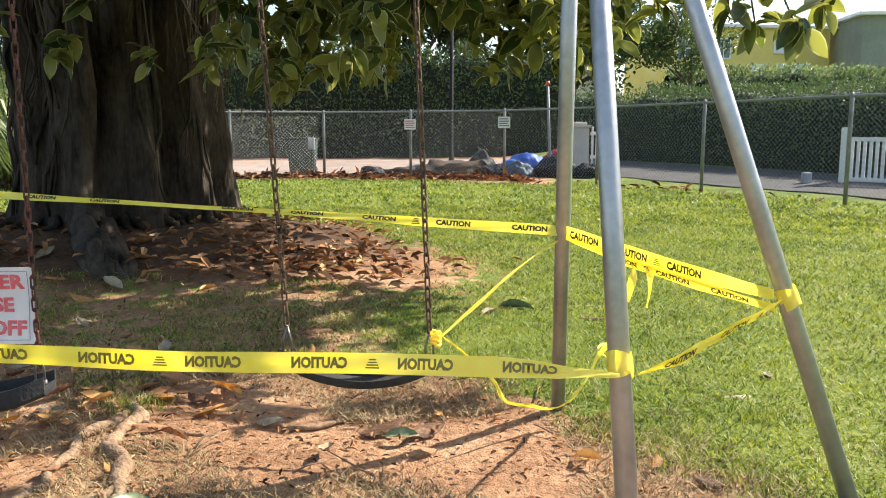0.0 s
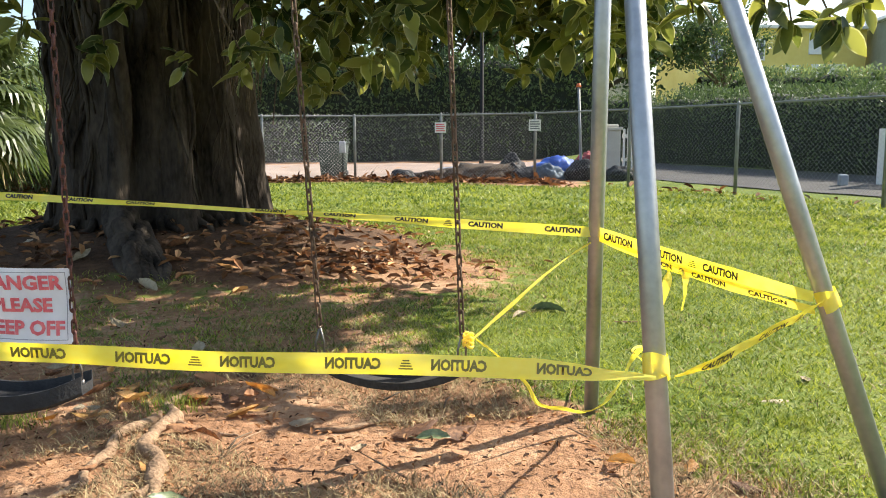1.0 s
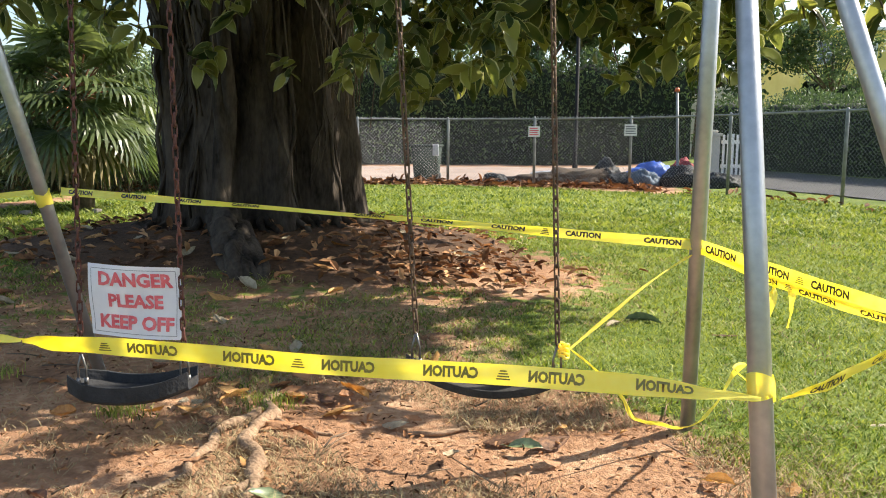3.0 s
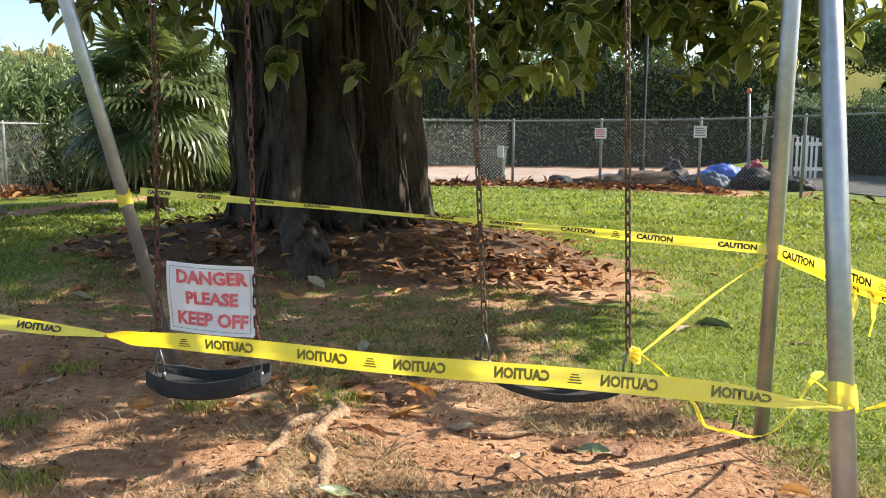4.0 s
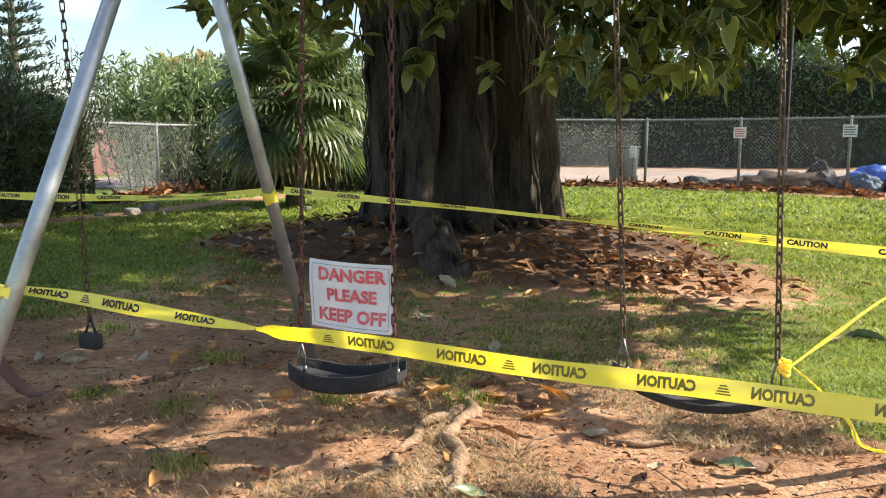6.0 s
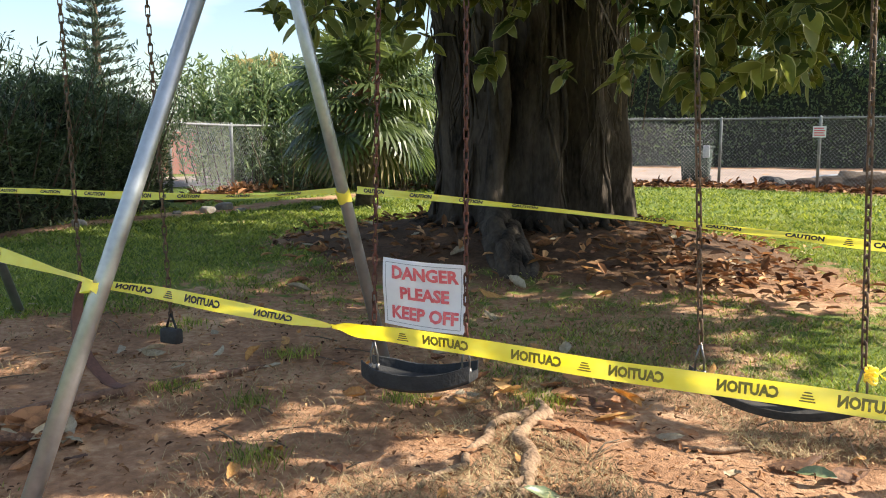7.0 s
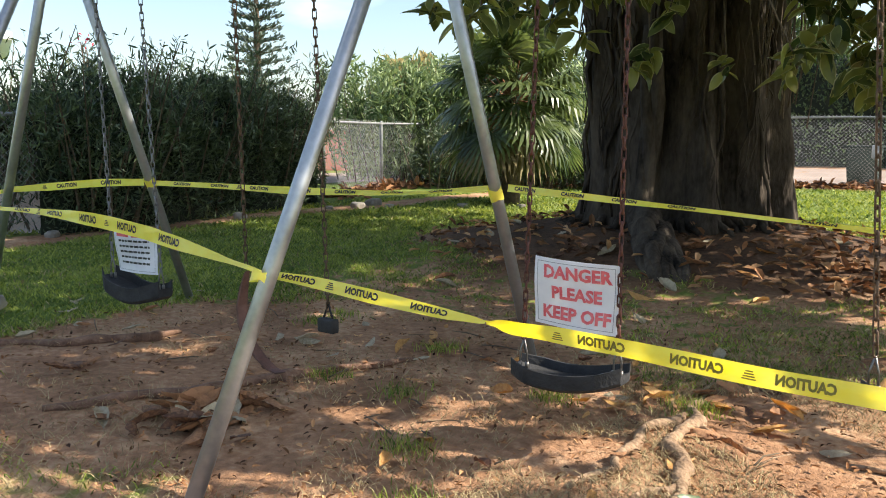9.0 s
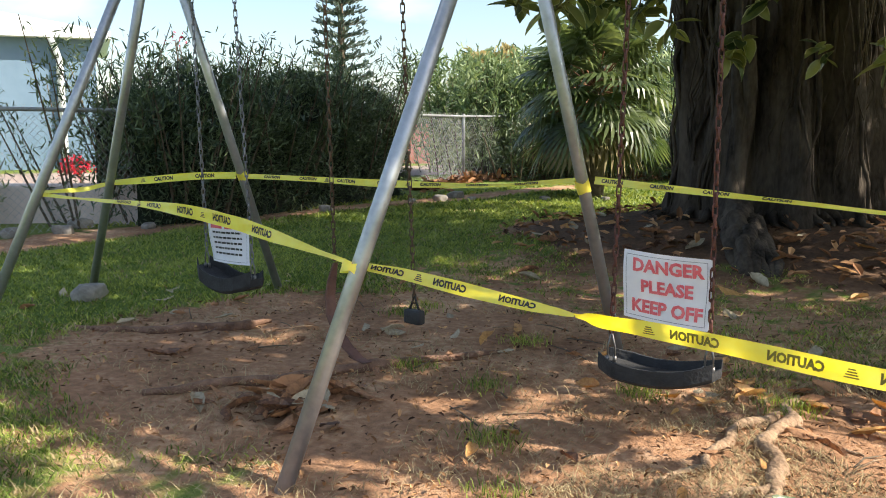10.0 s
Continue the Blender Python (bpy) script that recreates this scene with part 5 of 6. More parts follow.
stone(-5.1, 2.45, 0.125, 0.62)
for sx, sy, ss in ((-8.13, 8.93, 0.17), (-7.87, 9.31, 0.11), (-8.33, 8.56, 0.09), (-8.12, 6.83, 0.15), (-8.31, 9.48, 0.19), (-7.09, 10.01, 0.12), (-6.39, 10.50, 0.11), (-8.76, 4.06, 0.19), (-8.42, 3.74, 0.15), (-8.61, 3.32, 0.17), (-8.24, 4.56, 0.12)):
    stone(sx, sy, ss * 0.75, 0.6, "weathered stone at the edge of the lawn")

# ---- things along the fence ----
def fence_sign(i, along, z, w, h, label, red):
    x, y = FENCE[i]
    root = thing("fence_sign", label, "sign", (x - 0.01, y - 0.05, z))
    ang = math.atan2(y - 0.2, x)
    rot = Matrix.Rotation(ang - math.pi / 2, 4, "Z")
    part("board", block(bmesh.new(), (-w / 2, -0.006, -h / 2), (w / 2, 0.0, h / 2), rot, 0.002), WHITE_PAINT, root, smooth=False)
    bm = bmesh.new()
    for k in range(4):
        zz = h * (0.3 - 0.2 * k)
        block(bm, (-w * 0.4, -0.011, zz - h * 0.05), (w * (0.4 if k % 2 else 0.3), -0.0065, zz + h * 0.05), rot)
    part("print_line", bm, RED_INK if red else mat("faded_ink", (0.1, 0.1, 0.12), (0.25, 0.25, 0.28), 0.6, bump=0), root, smooth=False)


fence_sign(10, 0, 1.15, 0.24, 0.22, "small white sign with red print on a fence post", True)
fence_sign(11, 0, 1.19, 0.25, 0.23, "small white sign with dark print on a fence post", False)

binn = thing("wheelie_bin", "dark green wheeled bin behind the fence", "bin", (-3.55, 19.2, gz(-3.55, 19.2)))
bm = bmesh.new()
vs = [bm.verts.new(p) for p in ((-0.24, -0.26, 0), (0.24, -0.26, 0), (0.24, 0.26, 0), (-0.24, 0.26, 0), (-0.3, -0.36, 0.82), (0.3, -0.36, 0.82), (0.3, 0.36, 0.82), (-0.3, 0.36, 0.82))]
for q in ((3, 2, 1, 0), (4, 5, 6, 7), (0, 1, 5, 4), (1, 2, 6, 5), (2, 3, 7, 6), (3, 0, 4, 7)):
    bm.faces.new([vs[k] for k in q])
bmesh.ops.bevel(bm, geom=list(bm.edges), offset=0.03, segments=2, affect="EDGES")
part("body", bm, PLASTIC_GREEN, binn)
part("rim", block(bmesh.new(), (-0.33, -0.39, 0.8), (0.33, 0.39, 0.85), None, 0.015), PLASTIC_GREEN, binn)
part("liner", block(bmesh.new(), (0.2, -0.4, 0.6), (0.34, -0.34, 0.86), None, 0.02), PALE_BAG, binn, "pale bin liner hanging out")
for sx in (-0.25, 0.25):
    part("wheel", tube(bmesh.new(), [(sx - 0.025, 0.28, 0.1), (sx + 0.025, 0.28, 0.1)], 0.1, 16), RUBBER, binn)

pole = thing("lamp_pole", "slim black pole behind the fence", "pole", (-0.24, 22.7, gz(-0.24, 22.7)))
part("shaft", tube(bmesh.new(), [(0, 0, -0.1), (0, 0, 0.3), (0, 0, 0.32), (0, 0, 5.2)], [0.07, 0.07, 0.05, 0.045], 10), mat("black_paint", (0.008, 0.008, 0.009), (0.02, 0.02, 0.02), 0.8, 4, spec=0.2), pole)
pole2 = thing("steel_pole", "thin grey steel pole behind the fence", "pole", (2.04, 19.3, gz(2.04, 19.3)))
part("shaft", tube(bmesh.new(), [(0, 0, -0.1), (-0.1, 0, 2.0)], 0.03, 8), GALV_FENCE, pole2)
bm = bmesh.new()
tube(bm, [(-0.1, 0, 2.0), (-0.1, 0, 2.08)], [0.06, 0.04], 10)
part("cap", bm, mat("orange_plastic", (0.6, 0.12, 0.03), (0.75, 0.2, 0.06), 0.5), pole2, "small orange cap")


def heap(name, label, x, y, size, material, category, tall=1.0, seed=0.0):
    """A slumped bag or pile."""
    bm = bmesh.new()
    bmesh.ops.create_icosphere(bm, subdivisions=4, radius=1.0)
    o = Vector((seed, seed * 1.7, seed * 0.3))
    for v in bm.verts:
        k = 1 + 0.3 * noise.noise(v.co * 1.4 + o) + 0.2 * noise.noise(v.co * 3.5 + o) + 0.12 * noise.noise(v.co * 8 + o)
        q = v.co * k
        v.co = Vector((q.x * size[0], q.y * size[1], max(q.z, -0.35) * size[2]))
    ob = part(name, bm, material)
    ob.location = (x, y, gz(x, y) + 0.32 * size[2])
    return tagged(ob, label, category, "rubbish heaped at the fence")


heap("blue_tarpaulin", "crumpled blue tarpaulin over heaped rubbish", 1.46, 19.10, (0.56, 0.36, 0.38), BLUE_TARP, "tarpaulin", seed=1)
heap("rubbish_bag", "full black rubbish bag", 0.47, 19.09, (0.31, 0.27, 0.41), BLACK_PLASTIC, "rubbish bag", seed=2)
heap("rubbish_bag", "slumped black rubbish bag", 2.09, 18.60, (0.45, 0.32, 0.31), BLACK_PLASTIC, "rubbish bag", seed=3)
heap("rubbish_bag", "slumped blue-grey plastic rubbish bag", 1.26, 18.59, (0.31, 0.23, 0.27), mat("blue_grey_bag", (0.04, 0.065, 0.1), (0.12, 0.16, 0.2), 0.6, 5, bump=0.5, bump_scale=14, spec=0.2), "rubbish bag", seed=4)
heap("rubbish_bag", "black rubbish bag beside the tarpaulin", 0.79, 18.71, (0.32, 0.27, 0.22), BLACK_PLASTIC, "rubbish bag", seed=5)
heap("rubbish_bag", "small black bag on leaf litter", -1.95, 18.94, (0.27, 0.20, 0.18), BLACK_PLASTIC, "rubbish bag", seed=6)
heap("rubbish_bag", "black rubbish bag by the pillar", 2.75, 18.14, (0.38, 0.27, 0.22), BLACK_PLASTIC, "rubbish bag", seed=7)
heap("garden_waste", "long low heap of brown brushwood", -0.08, 19.02, (0.85, 0.41, 0.27), BRUSH, "brushwood", seed=8)
heap("garden_waste", "low heap of brown cuttings", -0.96, 19.30, (0.72, 0.36, 0.18), BRUSH, "brushwood", seed=9)
heap("plastic_sheet", "pale crumpled plastic sheet", -0.53, 20.29, (0.72, 0.36, 0.18), PALE_BAG, "plastic sheet", seed=10)
heap("red_bundle", "red cloth bundle on the heap", 2.23, 20.40, (0.27, 0.23, 0.38), RED_CLOTH, "bundle", seed=11)

pillar = thing("gate_pillar", "cream rendered gate pillar with a cap", "pillar", (2.82, 20.3, gz(2.82, 20.3)))
part("shaft", block(bmesh.new(), (-0.19, -0.19, -0.1), (0.19, 0.19, 1.0), None, 0.015), CREAM, pillar, smooth=False)
bm = bmesh.new()
block(bm, (-0.23, -0.23, 1.0), (0.23, 0.23, 1.06), None, 0.01)
block(bm, (-0.15, -0.15, 1.06), (0.15, 0.15, 1.13), None, 0.03)
part("cap", bm, CREAM, pillar, smooth=False)
gate = thing("white_gate", "white slatted gate beside the cream pillar", "gate", (3.08, 20.35, gz(3.08, 20.35)))
for k in range(5):
    part("slat", block(bmesh.new(), (0.02 + 0.1 * k, -0.02, 0.1), (0.07 + 0.1 * k, 0.02, 1.0 + 0.03 * math.sin(k)), None, 0.004), WHITE_PAINT, gate, smooth=False)
part("rail", block(bmesh.new(), (0, 0.021, 0.25), (0.6, 0.05, 0.33)), WHITE_PAINT, gate, smooth=False)
part("rail", block(bmesh.new(), (0, 0.021, 0.8), (0.6, 0.05, 0.88)), WHITE_PAINT, gate, smooth=False)

picket = thing("picket_gate", "white painted picket gate across a garden entrance", "gate", (6.78, 15.3, gz(6.78, 15.3)))
picket.rotation_euler = (0, 0, radians(-40))
part("gate_post", block(bmesh.new(), (-0.06, -0.06, -0.1), (0.06, 0.06, 0.98), None, 0.01), WHITE_PAINT, picket, smooth=False)
for k in range(11):
    part("slat", block(bmesh.new(), (0.1 + 0.1 * k, -0.015, 0.1), (0.155 + 0.1 * k, 0.015, 0.74), None, 0.004), WHITE_PAINT, picket, smooth=False)
for zz in (0.04, 0.74):
    part("rail", block(bmesh.new(), (0.06, -0.025, zz), (1.3, 0.025, zz + 0.07), None, 0.004), WHITE_PAINT, picket, smooth=False)
boxg = thing("storage_box", "small pale box beside the lane", "box", (6.14, 15.3, gz(6.14, 15.3)))
part("body", block(bmesh.new(), (-0.07, -0.07, 0), (0.07, 0.07, 0.2), None, 0.02), PALE_BAG, boxg)

# ---- fallen leaves, roots and twigs ----
LEAF_BROWN = mat("dead_brown_leaf", (0.1, 0.045, 0.022), (0.4, 0.2, 0.09), 0.7, 9, random_amount=0.6, bump=0.3, bump_scale=50, translucent=0.1)
LITTER_BROWN = mat("leaf_litter", (0.045, 0.022, 0.012), (0.33, 0.17, 0.08), 0.7, 4, random_amount=0.8, island=True, bump=0, translucent=0.1, spec=0.12)
LITTER_TAN = mat("tan_leaf_litter", (0.14, 0.07, 0.033), (0.55, 0.32, 0.155), 0.75, 4, random_amount=0.8, island=True, bump=0, translucent=0.1, spec=0.15)
LEAF_PALE = mat("pale_dead_leaf", (0.25, 0.195, 0.12), (0.47, 0.39, 0.265), 0.8, 9, random_amount=0.4, bump=0.3, bump_scale=50)
LEAF_ORANGE = mat("orange_dead_leaf", (0.36, 0.17, 0.05), (0.62, 0.36, 0.12), 0.55, 9, random_amount=0.4, bump=0.3, bump_scale=50, translucent=0.15)
LEAF_GREEN = mat("fallen_green_leaf", (0.08, 0.11, 0.05), (0.2, 0.24, 0.12), 0.35, 9, bump=0.1)
ROOT = mat("pale_root_bark", (0.15, 0.088, 0.05), (0.4, 0.265, 0.16), 0.9, 14, bump=0.9, bump_scale=45)


def dead_leaf_mesh(k):
    """A curled fig leaf with a rib, a bent tip and turned-up sides."""
    rng = random.Random(k)
    curl, bend, n = rng.choice((-0.7, -0.4, 0.35, 0.6, 0.9, 1.2)), rng.uniform(-0.5, 0.8), 9
    v, f = [], []
    for i in range(n + 1):
        s = i / n
        half = 0.22 * math.sin(math.pi * min(1, s * 0.97 + 0.015)) ** 0.85 * (1 + 0.12 * rng.uniform(-1, 1))
        for j in range(7):
            q = j / 3 - 1
            v.append(((s - 0.5), q * half * math.cos(curl * abs(q) * 0.5), abs(q) ** 1.4 * half * curl * 0.8 + bend * 0.7 * (s - 0.5) ** 2 - 0.012 * (q == 0) + 0.025 * rng.uniform(-1, 1)))
    for i in range(n):
        for j in range(6):
            a = i * 7 + j
            f.append((a, a + 7, a + 8, a + 1))
    m = len(v)
    v += [(-0.5, -0.008, 0.005), (-0.5, 0.008, 0.005), (-0.68, 0.02, 0.02), (-0.68, 0.03, 0.02)]
    f.append((m, m + 1, m + 3, m + 2))
    me = bpy.data.meshes.new("fallen_leaf")
    me.from_pydata(v, [], f)
    me.shade_smooth()
    return me


LEAF_SHAPES = [dead_leaf_mesh(k) for k in range(7)]
MADE = {}


def fallen_leaf(x, y, size, material, label, turn=None, tilt=None):
    k = random.randrange(7)
    key = (k, material.name)
    if key not in MADE:
        MADE[key] = LEAF_SHAPES[k].copy()
        MADE[key].materials.append(material)
    ob = new("fallen_leaf", MADE[key])
    ob.scale = (size, size, size)
    ob.rotation_euler = (random.uniform(-0.6, 0.6) if tilt is None else tilt, random.uniform(-0.35, 0.35), random.uniform(0, 6.28) if turn is None else turn)
    ob.location = (x, y, gz(x, y) + size * 0.06)
    return tagged(ob, label, "leaf", "fallen leaves")


for x, y, s in ((-0.40, 2.84, 0.12), (1.09, 3.38, 0.13), (1.31, 3.66, 0.10), (0.19, 4.94, 0.12), (-4.32, 2.28, 0.13), (-3.19, 3.17, 0.15), (-2.00, 4.63, 0.15), (-3.16, 3.14, 0.14), (-1.98, 4.55, 0.15), (-5.34, 2.40, 0.14), (-1.36, 4.07, 0.14), (-3.52, 4.81, 0.18), (-4.39, 6.14, 0.18), (-0.54, 8.17, 0.14)):
    fallen_leaf(x, y, s, LEAF_PALE, "pale curled dead fig leaf on the ground")
for x, y, s in ((0.43, 2.78, 0.12), (-1.13, 3.40, 0.14), (-1.34, 3.28, 0.15), (-1.81, 2.38, 0.13), (-1.43, 3.11, 0.13), (-1.36, 3.31, 0.13), (-2.68, 3.32, 0.14), (-2.57, 3.43, 0.11), (-2.43, 5.95, 0.18), (-1.51, 4.08, 0.14), (-1.80, 5.94, 0.18), (-0.67, 3.99, 0.14), (0.64, 2.76, 0.10), (-1.43, 3.09, 0.12)):
    fallen_leaf(x, y, s, LEAF_ORANGE, "orange-brown dead fig leaf on the ground")
for x, y, s in ((-0.72, 4.43, 0.20), (0.75, 4.76, 0.14), (-0.24, 3.07, 0.18), (-0.44, 3.79, 0.18), (-0.30, 3.75, 0.15), (0.76, 2.59, 0.10), (-3.65, 2.22, 0.14), (-3.58, 2.06, 0.16), (-3.62, 2.16, 0.14), (-5.13, 2.09, 0.14), (-3.64, 4.95, 0.18), (-0.08, 3.05, 0.14), (-1.52, 3.34, 0.16), (-1.23, 3.50, 0.15), (-1.04, 3.73, 0.14), (-1.65, 3.40, 0.14)):
    fallen_leaf(x, y, s, LEAF_BROWN, "curled brown dead fig leaf on the ground")
fallen_leaf(-0.17, 2.99, 0.12, LEAF_GREEN, "fallen green fig leaf lying on bare earth", 0.2, 0.5)
fallen_leaf(0.36, 5.07, 0.22, LEAF_GREEN, "fallen grey-green fig leaf on the lawn", 2.7, 0.6)
fallen_leaf(-0.88, 2.44, 0.11, LEAF_GREEN, "fallen green leaf beside a root", 0.5, 0.3)
for k in range(46):
    s = random.random() ** 1.6
    fallen_leaf(-2.65 + 0.03 * s + random.gauss(0, 0.13 - 0.06 * s), 1.88 + 0.47 * s + random.gauss(0, 0.08), random.uniform(0.11, 0.19), LEAF_BROWN if k % 9 else LEAF_PALE, "red-brown dead leaf in a drift by a root")
for k in range(44):
    fallen_leaf(random.gauss(-1.35, 0.5), random.gauss(3.25, 0.32), random.uniform(0.07, 0.14), random.choice((LEAF_BROWN, LEAF_ORANGE, LEAF_BROWN, LEAF_PALE)), "curled dead leaf beside the pale root")
for k in range(26):
    fallen_leaf(random.uniform(-5.2, -2.6), random.gauss(3.0, 0.45), random.uniform(0.07, 0.13), random.choice((LEAF_BROWN, LEAF_PALE, LEAF_BROWN)), "dead leaf on worn ground beyond the swings")
for k in range(36):
    a, r = random.uniform(3.3, 6.2), random.uniform(1.25, 2.45)
    fallen_leaf(TREE[0] + math.cos(a) * r, TREE[1] + math.sin(a) * r, random.uniform(0.14, 0.24), random.choice((LEAF_BROWN, LEAF_BROWN, LEAF_ORANGE, LEAF_PALE)), "dead fig leaf on the mound under the tree")
for k in range(34):
    fallen_leaf(random.uniform(-4.9, 0.2), random.uniform(2.1, 4.5), random.uniform(0.05, 0.11), random.choice((LEAF_BROWN, LEAF_ORANGE)), "small dead leaf on bare earth")


def litter(name, label, x, y, length, material, lift=0.05):
    n = len(x)
    at = np.stack([x, y, ground_z(x, y) + 0.3 * lift + lift * RNG.random(n)], 1)
    way = unit(n) * np.array([1, 1, 0.3])
    nor = unit(n) * 0.42 + np.array([0, 0, 1])
    L = length * (0.6 + 0.7 * RNG.random(n))
    ob = leaf_mesh(name, at, way, nor, L, L * 0.42, material, None, 0.3)
    tagged(ob, label, "leaf litter", kind="stuff")


n = 460
a, r = RNG.random(n) * 6.283, 0.75 + 1.45 * RNG.random(n) ** 0.8
litter("mound_litter", "thick brown leaf litter on the mound under the tree", TREE[0] + np.cos(a) * r * 1.08, TREE[1] + np.sin(a) * r, 0.1, LITTER_BROWN)
a, r = RNG.random(320) * 6.283, 0.9 + 1.45 * RNG.random(320) ** 0.8
litter("mound_litter", "tan and ochre dead leaves on the mound", TREE[0] + np.cos(a) * r * 1.08, TREE[1] + np.sin(a) * r, 0.1, LITTER_TAN)
litter("mound_litter", "tan dead leaves spilling off the mound", -1.0 + 0.5 * RNG.normal(size=130), 6.35 + 0.42 * RNG.normal(size=130), 0.11, LITTER_TAN)
litter("mound_litter", "brown leaves spilling off the mound", -1.05 + 0.46 * RNG.normal(size=150), 6.35 + 0.38 * RNG.normal(size=150), 0.11, LITTER_BROWN)
n = 2600
seg = RNG.integers(3, 14, n)
f = RNG.random(n)
fp = np.array(FENCE)
x, y = fp[seg, 0] + (fp[seg + 1, 0] - fp[seg, 0]) * f, fp[seg, 1] + (fp[seg + 1, 1] - fp[seg, 1]) * f
cx, cy = -2.6 - x, 7.5 - y
cl = np.hypot(cx, cy)
inn = np.abs(0.1 + 0.35 * RNG.normal(size=n)) - 0.15
keep = (x < 1.5) | (RNG.random(n) < 0.05)
litter("fence_litter", "dry brown leaves blown along the fence", (x + cx / cl * inn)[keep], (y + cy / cl * inn)[keep], 0.2, LITTER_BROWN)


def sown(n, near, far, power=1.0):
    """Places spread over the lawn, thinning out with distance."""
    d = near + (far - near) * RNG.random(n) ** power
    a = radians(-32) + radians(110) * RNG.random(n)
    return -np.sin(a) * d, 0.2 + np.cos(a) * d


n = 5500
dx_, dy_ = sown(n, 1.6, 6.0, 1.1)
keep = (bareness(dx_, dy_) > 0.35) & (dy_ > 1.5)
litter("earth_debris", "crumbled leaf bits and chips on the bare earth", dx_[keep], dy_[keep], 0.026, LITTER_BROWN, -0.006)
n = 3000
dx_, dy_ = sown(n, 1.6, 6.0, 1.1)
keep = (bareness(dx_, dy_) > 0.3) & (dy_ > 1.5)
litter("earth_debris", "pale broken bits of dead leaf on the bare earth", dx_[keep], dy_[keep], 0.03, LITTER_TAN, -0.004)


ROOT_RED = mat("red_root_bark", (0.1, 0.05, 0.03), (0.28, 0.16, 0.1), 0.9, 14, bump=0.9, bump_scale=45)


def ground_root(label, pts, radii, name="surface_root", bark=None):
    line = smooth_path([(x, y, 0) for x, y in pts], 8)
    rr = 0.6 * np.interp(np.linspace(0, 1, len(line)), np.linspace(0, 1, len(radii)), radii)
    bm = bmesh.new()
    tube(bm, [Vector((p.x + 0.014 * math.sin(i * 0.6), p.y + 0.012 * math.cos(i * 0.8), gz(p.x, p.y) - 0.02 + rr[i] * 0.5)) for i, p in enumerate(line)], [float(r) * (1 + 0.18 * math.sin(i * 0.55) + 0.1 * math.sin(i * 1.25 + 1)) for i, r in enumerate(rr)], 12)
    ob = part(name, bm, bark or ROOT)
    return tagged(ob, label, "root", "roots on the ground")


ground_root("knobbly pale root breaking the bare earth", [(-1.23, 3.46), (-1.2, 3.29), (-1.12, 3.09), (-1.14, 2.92), (-1.05, 2.76), (-0.97, 2.59), (-0.94, 2.42)], [0.02, 0.04, 0.045, 0.035, 0.05, 0.048, 0.03])
ground_root("side branch of the pale root", [(-1.19, 3.17), (-1.24, 2.95), (-1.22, 2.74), (-1.2, 2.53), (-1.24, 2.35)], [0.03, 0.035, 0.028, 0.025, 0.018])
ground_root("small fork of the pale root", [(-1.12, 3.09), (-0.98, 3.04), (-0.85, 3)], [0.02, 0.014, 0.006])
ground_root("forked end of the pale root", [(-0.97, 2.59), (-1.03, 2.43), (-1.07, 2.32)], [0.03, 0.026, 0.015])
ground_root("long red-brown root across the bare earth", [(-3.2, 1.76), (-3.01, 2.08), (-2.89, 2.33), (-2.8, 2.58), (-2.67, 2.93), (-2.5, 3.2)], [0.02, 0.042, 0.036, 0.044, 0.034, 0.014], bark=ROOT_RED)
ground_root("twisted red-brown root on worn grass", [(-4.52, 2.06), (-4.22, 2.25), (-4, 2.47), (-3.84, 2.68), (-3.86, 2.87)], [0.02, 0.035, 0.04, 0.045, 0.02], bark=ROOT_RED)
ground_root("thin straight root on bare earth", [(-0.6, 3.09), (-0.37, 3.17), (-0.14, 3.23)], [0.012, 0.016, 0.012])
for k in range(46):
    x, y, a = random.uniform(-4.2, 0.6), random.uniform(2.0, 4.0), random.uniform(0, 3.14)
    L = random.uniform(0.06, 0.28)
    dx, dy = math.cos(a) * L, math.sin(a) * L
    bm = bmesh.new()
    tube(bm, [(0, 0, 0), (dx * 0.5 + 0.02 * random.uniform(-1, 1), dy * 0.5, 0.008), (dx, dy, 0.002)], [0.0035, 0.003, 0.002], 5)
    ob = part("twig", bm, TWIG if k % 2 else ROOT)
    ob.location = (x, y, gz(x, y) + 0.002)
    tagged(ob, "thin dry twig lying on bare earth", "twig", "dry twigs")

# ---- grass ----
GRASS = mat("grass_blade", (0.06, 0.105, 0.016), (0.3, 0.34, 0.08), 0.5, 1.5, random_amount=0.6, island=True, bump=0, translucent=0.35, spec=0.3)
STRAW = mat("dry_straw", (0.2, 0.145, 0.075), (0.45, 0.35, 0.19), 0.8, 3, random_amount=0.6, island=True, bump=0, spec=0.2)


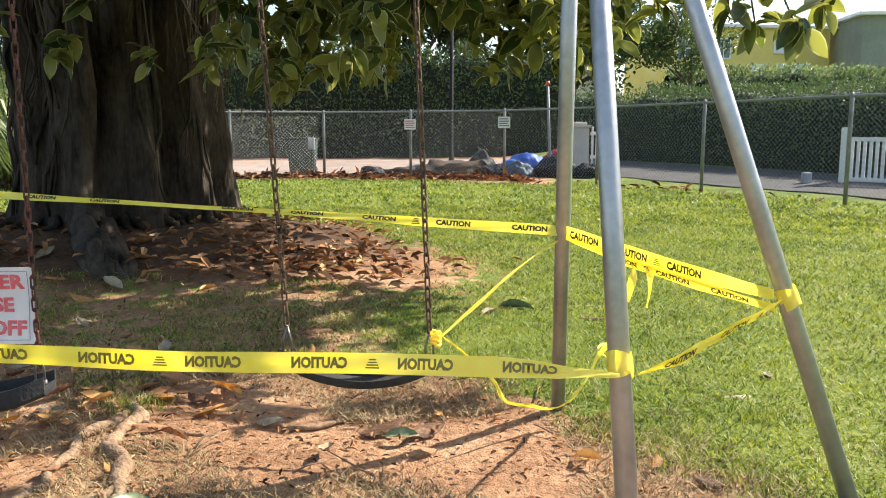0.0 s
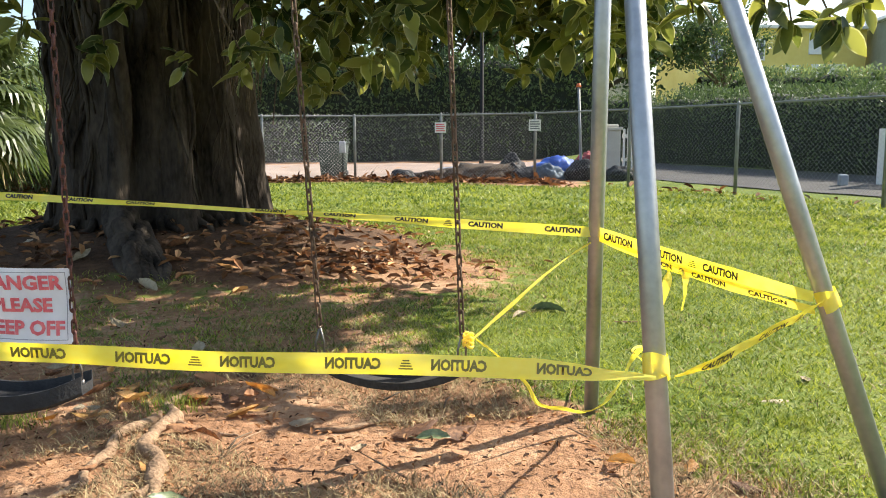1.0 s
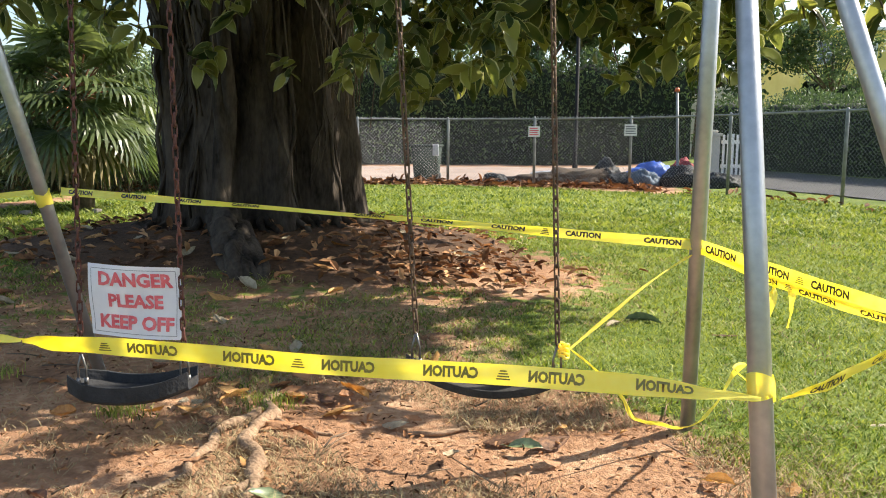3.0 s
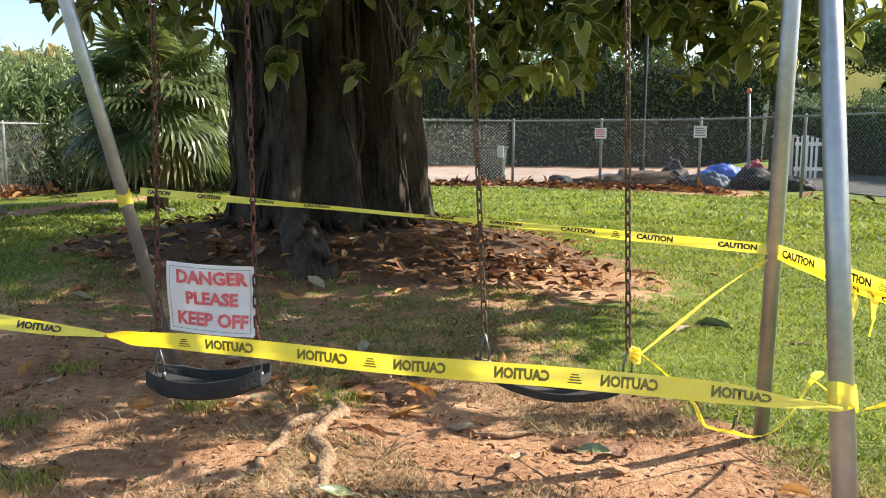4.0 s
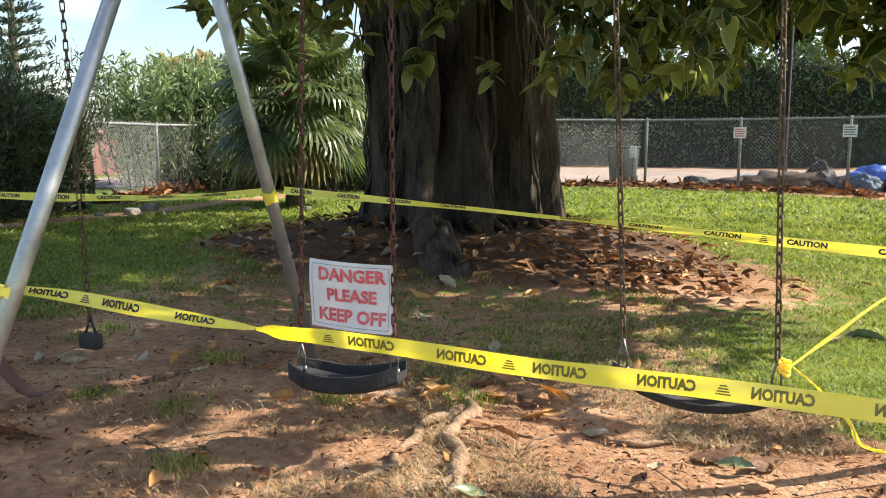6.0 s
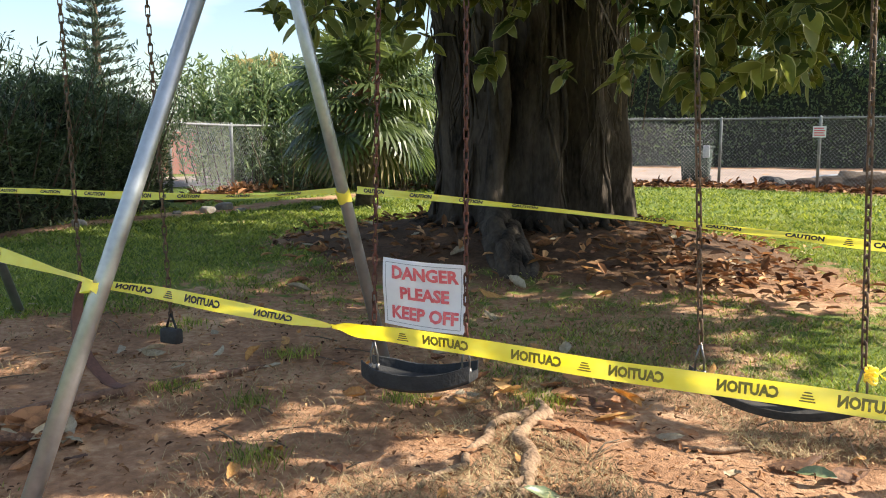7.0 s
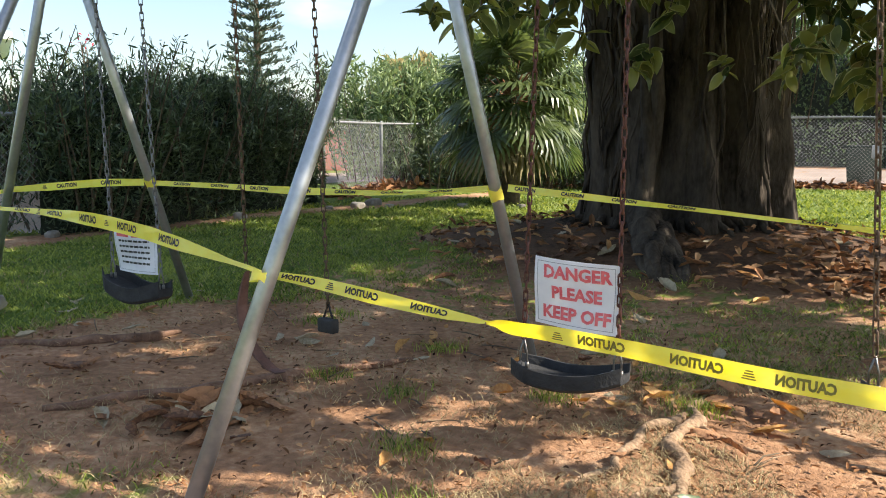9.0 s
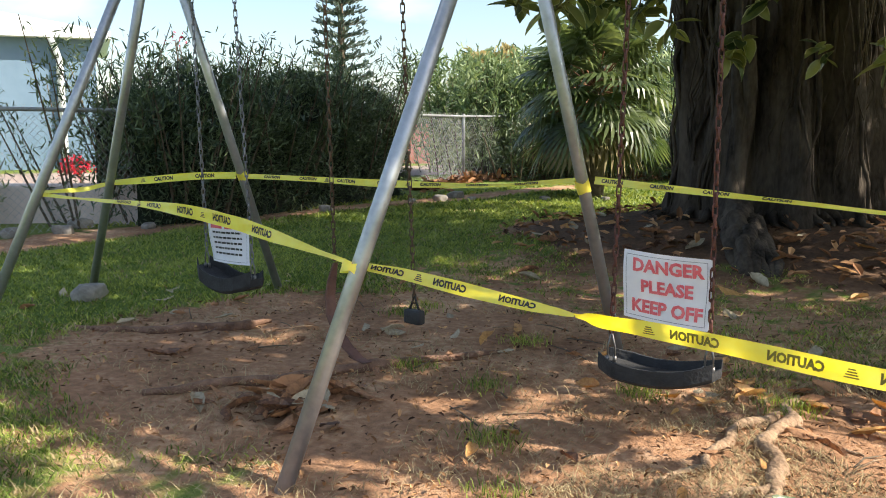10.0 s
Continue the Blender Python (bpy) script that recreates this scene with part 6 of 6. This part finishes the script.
def blades(name, label, x, y, height, width, material, flat=0.5):
    n = len(x)
    z = ground_z(x, y) - 0.008
    a, b = RNG.random(n) * 6.283, RNG.random(n) * 6.283
    h = height * (0.5 + 0.9 * RNG.random(n))
    base = np.stack([x, y, z], 1)
    side = np.stack([np.cos(a), np.sin(a), 0 * a], 1) * (width * 0.5)[:, None]
    lean = np.stack([np.cos(b), np.sin(b), 0 * b], 1) * (h * flat * (0.3 + RNG.random(n)))[:, None]
    mid = base + lean * 0.35 + np.stack([0 * h, 0 * h, h * 0.6], 1)
    tip = base + lean + np.stack([0 * h, 0 * h, h], 1)
    v = np.stack([base - side, base + side, mid + side * 0.7, mid - side * 0.7, tip], 1).reshape(-1, 3)
    k = np.arange(n)[:, None] * 5
    me = bpy.data.meshes.new(name)
    me.from_pydata(v.tolist(), [], (k + np.array([0, 1, 2, 3])).tolist() + (k + np.array([3, 2, 4])).tolist())
    tagged(link_mesh(name, me, material, smooth=False), label, "grass", kind="stuff")


fx, fy = sown(70000, 9.5, 20.0, 1.0)
ok = (bareness(fx, fy) < 0.4) & (beyond(fx, fy) < 0.5)
blades("far_lawn_grass", "short sunlit lawn grass farther off", fx[ok], fy[ok], np.full(ok.sum(), 0.045), np.full(ok.sum(), 0.028), GRASS, 1.3)
gx_, gy_ = sown(330000, 1.6, 11.5, 1.25)
wob = np.array([noise.noise(Vector((p, q, 0.3)) * 2.3) for p, q in zip(gx_.tolist(), gy_.tolist())])
b = bareness(gx_, gy_)
keep = (b + 0.45 * wob + 0.1 * RNG.normal(size=len(b)) < 0.42) & (beyond(gx_, gy_) < -0.2)
gd = np.hypot(gx_, gy_)[keep]
lx, ly, lb = gx_[keep], gy_[keep], (b + 0.3 * wob)[keep]
dry = RNG.random(len(lx)) < 0.02 + 0.55 * np.clip(lb, 0, 0.6)
blades("lawn_grass", "short green lawn grass", lx[~dry], ly[~dry], (0.02 + 0.0014 * gd)[~dry], (0.003 + 0.001 * gd)[~dry], GRASS, 1.3)
blades("withered_grass", "dry blades among the thin grass", lx[dry], ly[dry], (0.02 + 0.0014 * gd)[dry], (0.0035 + 0.0011 * gd)[dry], STRAW, 1.4)
tx, ty = [], []
for k in range(14):
    cx, cy, m = random.uniform(-3.6, 1.1), random.uniform(1.9, 4.0), random.randrange(60, 220)
    tx.append(cx + 0.06 * RNG.normal(size=m)), ty.append(cy + 0.05 * RNG.normal(size=m))
tx, ty = np.concatenate(tx), np.concatenate(ty)
blades("grass_tufts", "thin tufts of grass on the bare earth", tx, ty, np.full(len(tx), 0.036), np.full(len(tx), 0.004), GRASS, 0.8)
sx, sy = sown(140000, 1.6, 5.2, 1.1)
wob = np.array([noise.noise(Vector((p, q, 4.3)) * 1.9) for p, q in zip(sx.tolist(), sy.tolist())])
b = bareness(sx, sy)
keep = (b + 0.5 * wob > 0.22) & (b - 1.1 * wob < 1.05) & ((sx > -1.5 + 0.4 * wob) | (RNG.random(len(sx)) < 0.22))
blades("dry_straw", "dry straw and dead grass on the bare earth", sx[keep], sy[keep], 0.012 + 0.022 * RNG.random(keep.sum()), np.full(keep.sum(), 0.0032), STRAW, 2.2)
